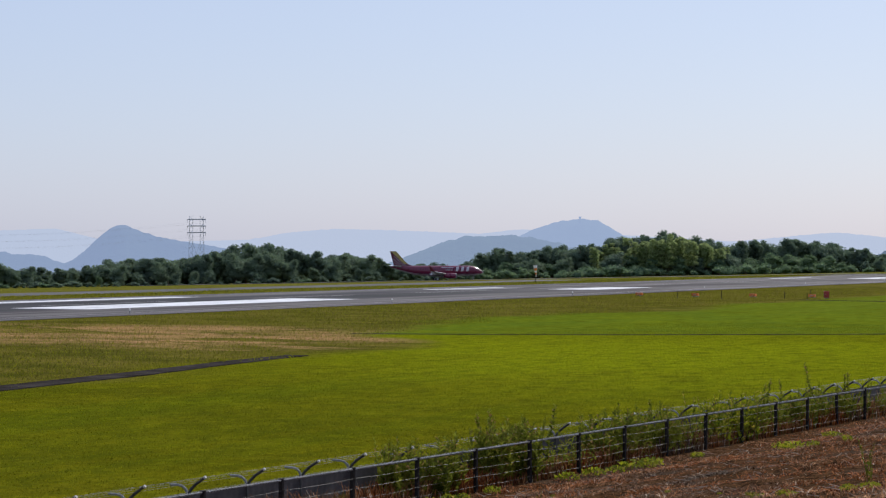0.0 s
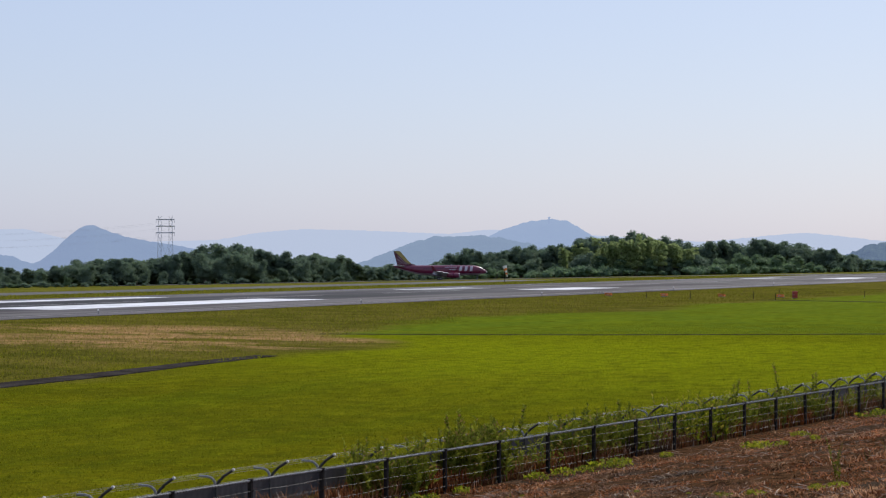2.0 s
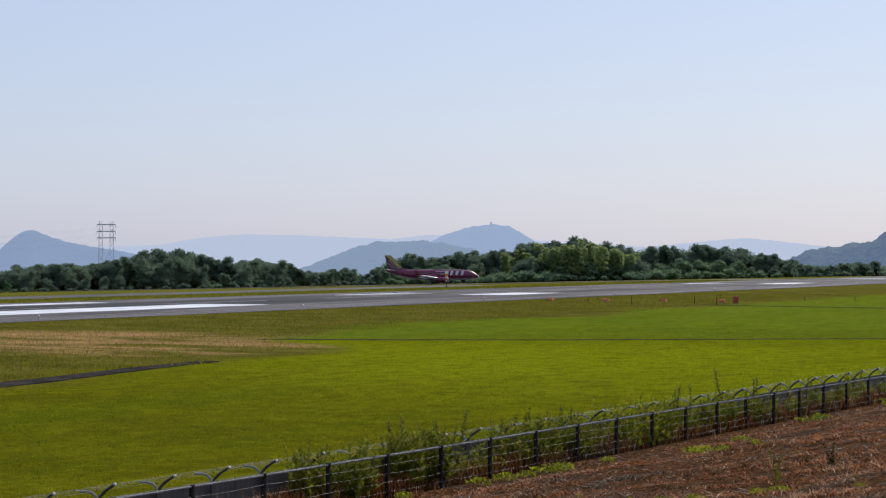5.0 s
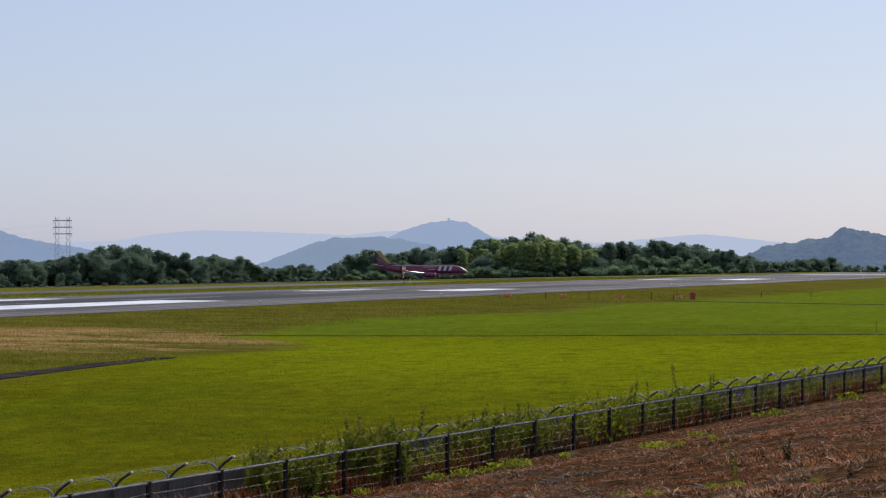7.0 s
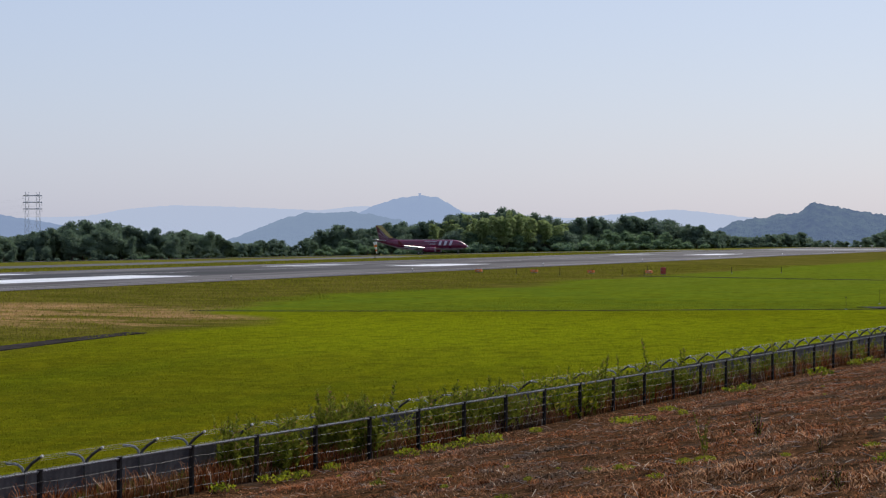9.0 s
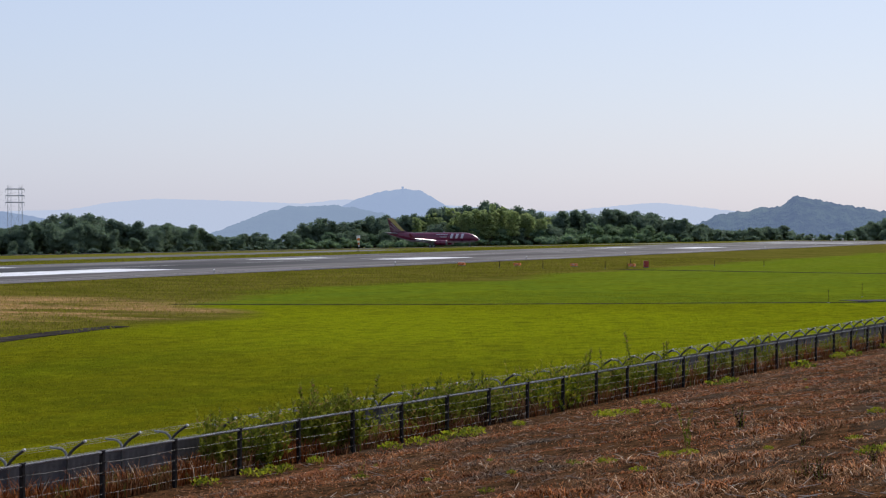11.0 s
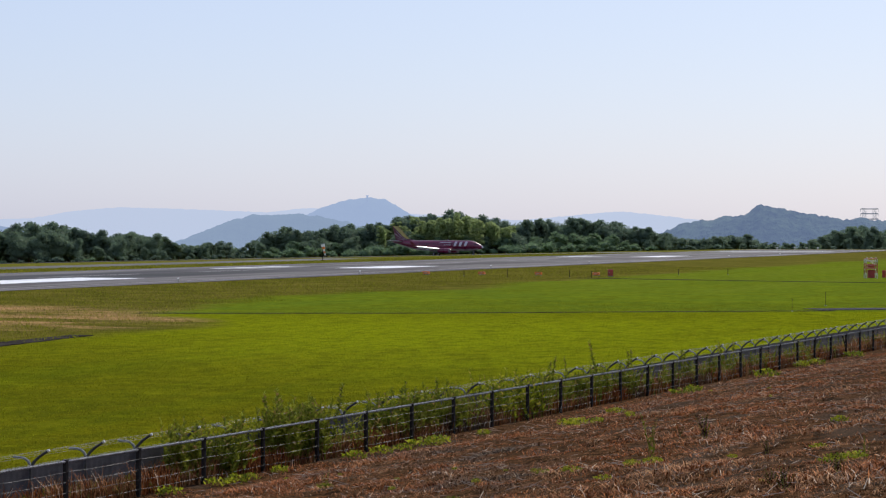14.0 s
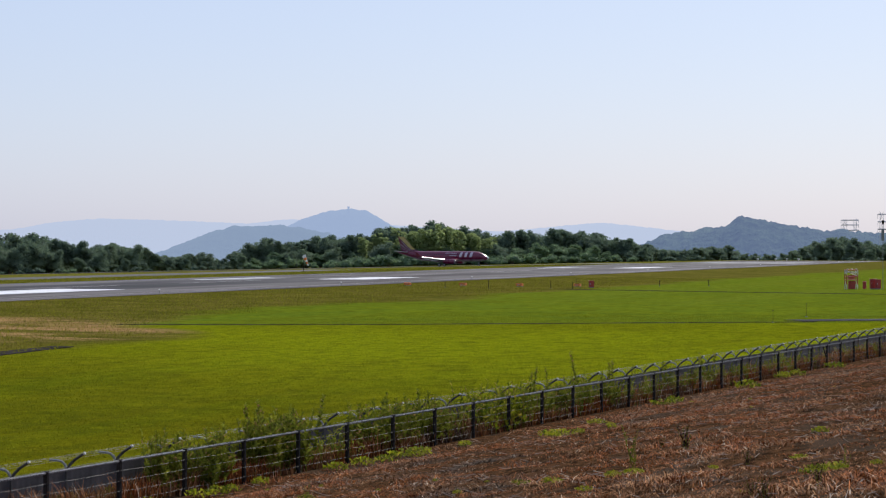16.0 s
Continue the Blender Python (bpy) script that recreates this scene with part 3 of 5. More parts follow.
# skyline of the wood: bearing and the angle of the treetops above the eye's level
WOOD = [(40.62, -0.09), (38.50, -0.28), (37.64, -0.34), (37.21, -0.48), (36.92, -0.39), (36.34, -0.31), (35.91, -0.21), (34.67, -0.09), (33.72, -0.09), (32.91, 0.13), (31.88, 0.22), (31.36, 0.27),
        (30.92, 0.13), (30.03, -0.04), (29.66, 0.01), (29.21, 0.07), (28.84, -0.10), (28.40, -0.31), (27.65, -0.25), (26.99, -0.27), (26.54, -0.43), (26.24, -0.13), (25.87, 0.07), (25.50, 0.19),
        (25.13, 0.04), (23.94, 0.18), (23.05, 0.28), (22.24, 0.43), (21.21, 0.55), (20.18, 0.43), (19.67, 0.31), (18.06, 0.39), (16.91, 0.30), (16.04, 0.10), (15.33, -0.09), (14.75, -0.16),
        (13.61, -0.05), (13.05, -0.23), (12.08, -0.28), (11.59, -0.10), (10.97, 0.14), (10.47, 0.22), (10.02, 0.07), (9.07, -0.01), (7.0, -0.2)]


def wood_range(b):
    """Distance of the wood's front at a bearing."""
    if b > 28.5:
        return 690 + (38.5 - min(b, 40.6)) * 7.5
    if b > 15.5:
        return 785 + 6 * (28.5 - b) * 0.6
    return 850 + (15.5 - b) * 12


def plant_wood():
    rng = random.Random(11)
    trees = [tree(s, "dark green broadleaved tree in a dense wood", LEAF) for s in range(21, 26)]
    fresh = [tree(s, "fresh green broadleaved tree at the edge of the wood", LEAF_LIGHT) for s in (26, 27)]
    bushes = [bush(s, "dense green bush at the foot of the wood", LEAF_LIGHT) for s in (41, 42)]
    shade = [bush(s, "dark green bush at the foot of the wood", LEAF) for s in (43, 44)]
    stands = [bamboo(s) for s in (51, 52, 53)]
    used = set()

    def plant(ob, b, r, h, unit, wide=1.0):
        p = at(b, r)
        z = ground_z(p.x, p.y) - 0.1
        s = h / unit
        m = Matrix.Translation((p.x, p.y, z)) @ pose(0, 0, 0, 0, 0, rng.uniform(0, 360)) @ Matrix.Diagonal((s * wide, s * wide, s, 1))
        if ob in used:
            copy_thing(ob, m @ Matrix.Diagonal((1 / ob.scale.x, 1 / ob.scale.y, 1 / ob.scale.z, 1)))
        else:
            used.add(ob)
            ob.matrix_basis = m

    b = 40.8
    while b > 7.2:
        r = wood_range(b) + rng.uniform(16, 30)
        p = at(b, r)
        top = EYE + r * math.tan(radians(curve_at(WOOD, b))) - ground_z(p.x, p.y) + rng.uniform(-0.7, 0.3)
        plant(rng.choice(trees), b, r, max(3.0, top), 9.2, rng.uniform(1.05, 1.4) * max(0.8, min(1.25, 9.5 / max(top, 4))))
        b -= 0.27 * (780 / r) * rng.uniform(0.5, 1.5)
    b = 40.8
    while b > 7.2:
        r = wood_range(b) + rng.uniform(2, 9)
        p = at(b, r)
        knoll = 15.8 < b < 26.2
        share = rng.uniform(0.35, 0.72) if knoll else rng.uniform(0.45, 0.95)
        top = (EYE + r * math.tan(radians(curve_at(WOOD, b))) - ground_z(p.x, p.y)) * share
        if 19.4 < b < 23.0 and rng.random() < 0.25:
            b -= 0.2
            continue
        plant(rng.choice(fresh if rng.random() < (0.6 if knoll else 0.12) else trees), b, r, max(2.4, top), 9.6, rng.uniform(0.9, 1.15) * (1.3 if knoll else 1.0))
        b -= (0.47 if knoll else 0.52) * rng.uniform(0.7, 1.3)
    b = 40.8
    while b > 7.2:
        r = wood_range(b) - rng.uniform(2, 9)
        h = rng.uniform(1.0, 2.6) if not 15.8 < b < 26 else rng.uniform(2.0, 5.0)
        plant(rng.choice(bushes if 15.8 < b < 26 or rng.random() < 0.15 else shade), b, r, h, 3.2, rng.uniform(1.0, 1.5))
        b -= 0.40 * rng.uniform(0.7, 1.3)
    b = 23.0
    while b > 19.5:
        r = wood_range(b) + rng.uniform(3, 15)
        p = at(b, r)
        top = (EYE + r * math.tan(radians(curve_at(WOOD, b))) - ground_z(p.x, p.y)) * rng.uniform(0.70, 0.98)
        plant(rng.choice(stands), b, r, top, 10.5, 1.0)
        b -= 0.20 * rng.uniform(0.8, 1.3)


plant_wood()


def inner_wood():
    """The depth of the wood behind its first trees, one mass of foliage."""
    rng = random.Random(29)
    lumps = []
    b = 41.0
    while b > 7.0:
        r = wood_range(b) + rng.uniform(24, 44)
        p = at(b, r)
        g = ground_z(p.x, p.y)
        top = (EYE + r * math.tan(radians(curve_at(WOOD, b))) - g) * 0.86
        z = 0.8
        while z < top - 1.2:
            lumps.append(((p.x + rng.uniform(-1, 1), p.y + rng.uniform(-1, 1), g + z), rng.uniform(1.9, 2.7)))
            z += 2.0
        b -= 0.17
    tagged(new("woodland", crown_mesh("woodland", 77, lumps, 60, 0.5, LEAF)), "dark green depth of the wood behind its first trees", "woodland", kind="stuff")


inner_wood()
# Added rise closes bright gaps between trees; a little haze glow is mixed in.
ridge("backdrop_wood_rise", [(b, min(e, 0.3) - 0.14) for b, e in WOOD], 1100, 50, hazed_land("wood_rise", (0.02, 0.04, 0.025), (0.05, 0.09, 0.05), (0.16, 0.22, 0.30), 0.12, 0.15), "low dark wooded rise added behind the trees to fill their gaps", 1.5, 0.05, -30)


# ---- the airliner ----
def gloss(name, color, rough=0.25, metal=0.0, var=0.15):
    k = Nodes(name)
    a = k.noise(0.6, 4)
    k.bsdf.inputs["Coat Weight"].default_value = 0.3
    return k.done(k.mix(k.ramp(a, 0.3, 0.7), tuple(v * (1 - var) for v in color), color), k.ramp(a, 0.2, 0.8, rough, rough + 0.12), metal)


WINE = gloss("wine_red_paint", (0.135, 0.005, 0.036))
BELLY = gloss("silver_pink_belly_paint", (0.26, 0.20, 0.23))
SILVER = gloss("silver_wing_paint", (0.55, 0.56, 0.60), 0.25, 0.3)
GOLD = gloss("gold_fin_paint", (0.34, 0.26, 0.06))
PURPLE = gloss("dark_plum_fin_paint", (0.10, 0.010, 0.035))
LETTER = gloss("white_lettering_paint", (0.50, 0.46, 0.50))
BLACK = worn("black_rubber", (0.012, 0.012, 0.012), (0.03, 0.03, 0.03), 3, 0.8)
GLASS_DARK = gloss("dark_cockpit_glass", (0.02, 0.022, 0.028), 0.06)
LAMP = Nodes("landing_light_glow")
LAMP.bsdf.inputs["Emission Color"].default_value = (1, 0.93, 0.8, 1)
LAMP.bsdf.inputs["Emission Strength"].default_value = 6.0
LAMP = LAMP.done((0.8, 0.8, 0.75), 0.3)

HULL = [(14.9, 2.72, 0.03, 0.03), (14.65, 2.75, 0.34, 0.30), (14.1, 2.83, 0.66, 0.62), (13.3, 2.98, 0.98, 0.98), (12.3, 3.15, 1.24, 1.32), (11.0, 3.27, 1.44, 1.58),
        (9.5, 3.3, 1.5, 1.67), (2.0, 3.3, 1.5, 1.67), (-6.0, 3.3, 1.5, 1.67), (-8.5, 3.42, 1.43, 1.54), (-11.0, 3.75, 1.18, 1.22), (-13.5, 4.15, 0.80, 0.86), (-15.5, 4.45, 0.45, 0.52), (-16.8, 4.62, 0.14, 0.2)]


def hull_at(x):
    for a, b in zip(HULL, HULL[1:]):
        if b[0] <= x <= a[0]:
            t = (a[0] - x) / (a[0] - b[0])
            return [a[i] + (b[i] - a[i]) * t for i in (1, 2, 3)]
    return HULL[-1][1:]


def side_patch(corners, side=-1, out=0.025, rows=5, cols=3):
    """A patch that lies on the fuselage: corners (x, z) anticlockwise from below aft."""
    bm = B()
    (ax, az), (bx, bz), (cx, cz), (dx, dz) = corners
    grid = []
    for i in range(rows + 1):
        v = i / rows
        line = []
        for j in range(cols + 1):
            u = j / cols
            x = (ax + (bx - ax) * u) * (1 - v) + (dx + (cx - dx) * u) * v
            z = (az + (bz - az) * u) * (1 - v) + (dz + (cz - dz) * u) * v
            zc, hw, hh = hull_at(x)
            q = max(-0.98, min(0.98, (z - zc) / hh))
            line.append(bm.verts.new((x, side * (hw * math.sqrt(1 - q * q) + out), z)))
        grid.append(line)
    for i in range(rows):
        for j in range(cols):
            bm.faces.new((grid[i][j], grid[i][j + 1], grid[i + 1][j + 1], grid[i + 1][j]))
    if side > 0:
        bmesh.ops.reverse_faces(bm, faces=bm.faces)
    return bm


def aerofoil(y, z, x_front, x_back, thick, upright=False):
    """A ring in the plane across a wing (or across a fin)."""
    ring = []
    c = x_front - x_back
    for s, th in ((0, 0), (0.06, 0.55), (0.25, 1), (0.55, 0.8), (1, 0.05), (0.55, -0.6), (0.25, -0.8), (0.06, -0.5)):
        x = x_front - c * s
        ring.append((x, y + th * thick, z) if upright else (x, y, z + th * thick))
    return ring


def build_airliner():
    ob = thing("airliner", "wine red twin-engine regional airliner rolling on the taxiway", "airplane")
    bm = B()
    rings = []
    for x, zc, hw, hh in HULL:
        rings.append([(x, hw * math.cos(a), zc + hh * math.sin(a)) for a in [2 * math.pi * (i + 0.5) / 32 for i in range(32)]])
    loft(bm, rings)
    for fc in bm.faces:
        c = fc.calc_center_median()
        zc, hw, hh = hull_at(c.x)
        fc.material_index = 1 if c.z < zc - 0.62 * hh and c.x < 13.5 else 0
    me = mesh("fuselage", bm, WINE, BELLY)
    part("fuselage", me, None, ob, smooth=True)
    fair = B()
    loft(fair, [[(x, w * math.cos(a), 2.0 + h * math.sin(a)) for a in [2 * math.pi * i / 16 for i in range(16)]] for x, w, h in ((4.6, 0.3, 0.2), (3.4, 1.3, 0.6), (0.5, 1.65, 0.78), (-2.5, 1.6, 0.75), (-4.8, 0.5, 0.3))])
    part("wing_fairing", fair, BELLY, ob, smooth=True)
    for side in (-1, 1):
        # wing, winglet, flap track fairings
        w = B()
        rings = [aerofoil(side * 1.2, 1.95, 3.3, -3.2, 0.42), aerofoil(side * 4.3, 2.25, 1.4, -3.1, 0.30), aerofoil(side * 8.8, 2.72, -1.6, -4.3, 0.19), aerofoil(side * 12.6, 3.12, -4.0, -5.6, 0.11)]
        part("wing", loft(w, rings), SILVER, ob, smooth=False)
        wl = B()
        loft(wl, [aerofoil(side * 12.6, 3.12, -4.0, -5.6, 0.10), aerofoil(side * 13.0, 3.45, -4.4, -5.75, 0.08), aerofoil(side * 13.25, 4.75, -5.6, -6.2, 0.04)])
        part("winglet", wl, WINE, ob, "wine red winglet")
        for y in (3.4, 6.2, 8.6):
            z = 1.95 + (y - 1.2) * 0.103
            x = -3.1 - max(0, y - 4.3) * 0.28
            bm = B()
            loft(bm, [[(x + dx, side * y + r * math.cos(a), z - 0.25 + r * math.sin(a)) for a in [2 * math.pi * i / 8 for i in range(8)]] for dx, r in ((1.2, 0.05), (0.4, 0.18), (-0.3, 0.15), (-0.9, 0.03))])
            part("flap_fairing", bm, SILVER, ob)
        # engine
        en = B()
        loft(en, [[(x, side * 4.3 + r * math.cos(a), 1.62 + r * math.sin(a)) for a in [2 * math.pi * i / 20 for i in range(20)]] for x, r in ((4.7, 0.68), (4.4, 0.80), (3.6, 0.86), (2.2, 0.83), (1.0, 0.68), (0.4, 0.56))])
        nac = part("engine", en, WINE, ob, "wine red engine nacelle", smooth=True)
        lip = B()
        loft(lip, [[(x, side * 4.3 + r * math.cos(a), 1.62 + r * math.sin(a)) for a in [2 * math.pi * i / 20 for i in range(20)]] for x, r in ((4.42, 0.81), (4.66, 0.77), (4.76, 0.69), (4.68, 0.61), (4.3, 0.57))], cap=False)
        part("intake_lip", lip, GALV_DULL, nac, "bright metal intake lip", smooth=True)
        part("fan", rod(B(), (4.31, side * 4.3, 1.62), (4.28, side * 4.3, 1.62), 0.62, 0.62, 20), BLACK, nac, "dark fan")
        part("exhaust", rod(B(), (0.45, side * 4.3, 1.62), (-0.5, side * 4.3, 1.62), 0.45, 0.3, 16), GALV_DULL, nac, "bare metal exhaust cone")
        py = B()
        loft(py, [aerofoil(side * 4.3, 2.0, 3.3, -1.2, 0.12, True), aerofoil(side * 4.3, 2.6, 2.2, -1.6, 0.12, True)])
        part("engine_pylon", py, WINE, ob)
        # tailplane
        tp = B()
        loft(tp, [aerofoil(side * 0.3, 4.62, -12.9, -15.7, 0.2), aerofoil(side * 5.0, 5.05, -15.4, -16.8, 0.07)])
        part("tailplane", tp, SILVER, ob, "silver tailplane")
        # cockpit glass, cabin windows, doors
        for k, (x0, x1, z0, z1) in enumerate(((12.15, 12.75, 3.62, 4.12), (12.85, 13.4, 3.45, 3.88))):
            part("cockpit_window", side_patch(((x0, z0), (x1, z0 - 0.02), (x1 - 0.12, z1 - 0.12), (x0, z1)), side), GLASS_DARK, ob, "dark cockpit window")
        for i in range(21):
            x = 9.0 - i * 0.79
            part("cabin_window", side_patch(((x - 0.14, 3.62), (x + 0.14, 3.62), (x + 0.14, 3.98), (x - 0.14, 3.98)), side, 0.02, 2, 1), GLASS_DARK, ob)
        for x in (10.9, -9.3):
            part("cabin_door", side_patch(((x - 0.4, 2.75), (x + 0.4, 2.75), (x + 0.4, 4.5), (x - 0.4, 4.5)), side, 0.015, 5, 1), WINE, ob)
        # plain white blocks for the airline's mark, with small bars behind them
        for i in range(3):
            x, wd = 5.0 + i * 1.8, 0.85
            part("livery_block", side_patch(((x, 3.05), (x + wd, 3.05), (x + wd + 0.42, 4.62), (x + 0.42, 4.62)), side, 0.035), LETTER, ob, "plain white livery block")
        for x0, x1, z in ((0.2, 4.3, 4.25), (1.6, 4.0, 3.42)):
            part("livery_line", side_patch(((x0, z), (x1, z), (x1 + 0.1, z + 0.16), (x0 + 0.1, z + 0.16)), side, 0.034, 2, 6), LETTER, ob, "thin white bar of small lettering")
    # fin with fanned stripes
    fin = B()
    loft(fin, [aerofoil(0, 4.9, -9.0, -15.7, 0.22, True), aerofoil(0, 5.6, -11.2, -15.85, 0.2, True), aerofoil(0, 9.8, -14.9, -17.0, 0.1, True)])
    fin_ob = part("fin", fin, PURPLE, ob, "fin with gold leading edge and pale fanned stripes")

    def fin_x(z):
        if z < 5.6:
            t = (z - 4.9) / 0.7
            return -9.0 - 2.2 * t, -15.7 - 0.15 * t
        t = (z - 5.6) / 4.2
        return -11.2 - 3.7 * t, -15.85 - 1.15 * t

    def fin_patch(lower, upper, mat, label):
        """A stripe between two edges given as (share of chord, height) pairs."""
        for side in (-1, 1):
            bm = B()
            a = []
            for (u0, z0), (u1, z1) in zip(lower, upper):
                row = []
                for u, z in ((u0, z0), (u1, z1)):
                    f0, f1 = fin_x(z)
                    row.append(bm.verts.new((f0 + (f1 - f0) * u, side * (0.235 - 0.025 * (z - 4.9)), z)))
                a.append(row)
            for p, q in zip(a, a[1:]):
                bm.faces.new((p[0], p[1], q[1], q[0]))
            part("fin_stripe", bm, mat, fin_ob, label)

    fin_patch([(0.0, 5.5), (0.0, 6.4), (0.0, 8.2), (0.0, 9.75)], [(0.22, 5.5), (0.33, 6.4), (0.50, 8.2), (0.95, 9.75)], GOLD, "gold stripe")
    fin_patch([(0.34, 5.0), (0.44, 6.4), (0.60, 8.2)], [(0.37, 5.0), (0.52, 6.4), (0.72, 8.2)], BELLY, "pale stripe")
    fin_patch([(0.42, 5.0), (0.60, 6.0), (0.86, 7.3)], [(0.45, 5.0), (0.68, 6.0), (0.99, 7.3)], BELLY, "pale stripe")
    fin_patch([(0.50, 5.0), (0.72, 5.5), (0.95, 6.1)], [(0.53, 5.0), (0.78, 5.5), (0.99, 6.3)], BELLY, "pale stripe")
    part("radome", loft(B(), [[(x, w * math.cos(a), zc + h * math.sin(a)) for a in [2 * math.pi * i / 16 for i in range(16)]] for x, zc, w, h in ((14.93, 2.72, 0.03, 0.03), (14.66, 2.75, 0.36, 0.32), (14.5, 2.775, 0.46, 0.42))]), LETTER, ob, "pale nose cone", smooth=True)
    # landing gear
    wheels = []

    def gear(x, y, radius, attach, gap, wheel_w):
        st = B()
        rod(st, (x, y, radius), (x, y, attach), 0.11, 0.14, 10)
        rod(st, (x, y, radius + 0.3), (x + 0.7, y, attach), 0.05, 0.05, 6)
        rod(st, (x, y - gap - 0.05, radius), (x, y + gap + 0.05, radius), 0.07, 0.07, 8)
        leg = part("gear_leg", st, GALV_DULL, ob, "metal landing gear leg")
        for s in (-1, 1):
            tyre = B()
            ring = [(radius, -0.35), (radius * 0.94, -0.5), (radius * 0.6, -0.5), (radius * 0.6, 0.5), (radius * 0.94, 0.5), (radius, 0.35)]
            loft(tyre, [[(rr * math.cos(a), k * wheel_w, rr * math.sin(a)) for rr, k in ring] for a in [2 * math.pi * i / 24 for i in range(25)]], cap=False)
            wh = part("wheel", tyre, BLACK, ob, "black rubber tyre on a pale hub", smooth=False)
            hub = B()
            rod(hub, (0, -wheel_w * 0.45, 0), (0, wheel_w * 0.45, 0), radius * 0.6, radius * 0.6, 12)
            part("hub", hub, GALV, wh, "pale metal hub")
            home = (x, y + s * gap, radius)
            wh.matrix_basis = Matrix.Translation(home)
            wheels.append((wh, radius, home))

    for y in (-2.6, 2.6):
        gear(-1.4, y, 0.5, 2.1, 0.32, 0.30)
    gear(11.4, 0, 0.33, 2.2, 0.2, 0.2)
    for y in (-1.45, 1.45):
        bm = B()
        bmesh.ops.create_uvsphere(bm, u_segments=12, v_segments=8, radius=0.19, matrix=Matrix.Translation((3.9, y * 1.05, 1.95)))
        part("landing_light", bm, LAMP, ob, "lit landing light")
    part("antenna", loft(B(), [aerofoil(0, 4.94, 3.0, 2.5, 0.03, True), aerofoil(0, 5.4, 2.7, 2.45, 0.02, True)]), LETTER, ob)
    return ob, wheels


ROLL = [(0.0, 649.97, 332.32), (1.0, 653.62, 327.66), (2.0, 657.20, 323.04), (3.0, 660.20, 318.24), (4.0, 663.13, 313.50), (5.0, 665.21, 308.47), (6.0, 667.20, 303.52), (7.0, 668.66, 298.47),
        (8.0, 670.03, 293.51), (9.0, 670.98, 288.51), (10.0, 671.83, 283.63), (11.0, 672.61, 278.86), (12.0, 673.30, 274.22), (13.0, 673.68, 269.62), (14.0, 673.97, 265.14), (15.0, 674.19, 260.80), (16.0, 674.33, 256.60)]
airliner, WHEELS = build_airliner()


# ---- windsock ----
def build_windsock():
    x, y = 462.5, 211.5
    ob = thing("windsock", "limp orange and white windsock on a dark mast", "windsock", m=Matrix.Translation((x, y, ground_z(x, y))) @ Matrix.Scale(0.80, 4))
    mast = rod(B(), (0, 0, -0.3), (0, 0, 4.6), 0.11, 0.07, 10)
    part("mast", mast, STEEL_DARK, ob, "dark steel mast")
    part("swivel", rod(B(), (0, 0, 4.55), (0, 0, 5.0), 0.10, 0.10, 10), GALV, ob)
    part("lamp", rod(B(), (0, 0, 6.2), (0, 0, 6.35), 0.05, 0.03, 8), GALV_DULL, ob)
    home = (0.0, 0.0, 4.9)
    hoop = B()
    for a in range(12):
        p, q = [(0.61 * math.cos(2 * math.pi * k / 12), 0.61 * math.sin(2 * math.pi * k / 12), 0.02) for k in (a, a + 1)]
        rod(hoop, p, q, 0.03, 0.03, 6)
    cloth = part("sock", hoop, GALV, ob)
    cloth.matrix_basis = Matrix.Translation(home)
    edges = [(0.0, 0.62), (0.8, 0.60), (1.5, 0.52), (2.1, 0.46), (2.7, 0.40), (3.3, 0.32)]
    for i, ((d0, r0), (d1, r1)) in enumerate(zip(edges, edges[1:])):
        bm = B()
        seg = 14
        ring = lambda d, r: [(r * math.cos(a) * (1 - 0.08 * d) + 0.02 * d * d, r * math.sin(a) * (1 - 0.15 * d) + 0.03 * math.sin(3 * a), -d + 0.05 * math.sin(2 * a + d)) for a in [2 * math.pi * k / seg for k in range(seg)]]
        loft(bm, [ring(d0, r0), ring((d0 + d1) / 2, (r0 + r1) / 2), ring(d1, r1)], cap=False)
        part("cloth_band", bm, (WHITE, ORANGE)[i % 2], cloth, ("white", "orange")[i % 2] + " cloth band", smooth=True)
    return cloth, home


windsock_cloth, SOCK_HOME = build_windsock()
# seconds, tip of the cloth, turn about the mast
SWAY = [(0.0, -4, 24.6), (2.0, -14, 24.6), (4.0, -6, 24.6), (6.5, 5, 24.6), (8.0, -5, 24.6), (9.0, -8, 24.6), (11.5, -4, 24.6), (13.0, -8, 24.6), (14.5, -16, 24.6), (16.0, -24, 24.6)]


# ---- fences ----
def strand(pts, r, barb=0.0, every=0.18):
    """A wire through points, with small barbs where asked."""
    verts, faces = [], []

    def bar(a, b, rad):
        d = (b - a).normalized()
        u = d.cross(Vector((0.31, 0.2, 0.93))).normalized() * rad
        v = d.cross(u).normalized() * rad
        k = len(verts)
        for p in (a, b):
            for ang in range(4):
                c, s = math.cos(ang * math.pi / 2), math.sin(ang * math.pi / 2)
                verts.append(p + u * c + v * s)
        for i in range(4):
            j = (i + 1) % 4
            faces.append((k + i, k + j, k + 4 + j, k + 4 + i))

    rng = random.Random(5)
    for a, b in zip(pts, pts[1:]):
        bar(a, b, r)
        if barb:
            n = max(1, int((b - a).length / every))
            for i in range(n):
                p = a.lerp(b, (i + 0.5) / n)
                q = Vector((rng.uniform(-1, 1), rng.uniform(-1, 1), rng.uniform(0.2, 1))).normalized() * barb
                bar(p - q, p + q, r * 0.8)
    return verts, faces


WIRE = worn("weathered_wire", (0.085, 0.082, 0.080), (0.17, 0.165, 0.16), 8, 0.6, 0.1, 0)
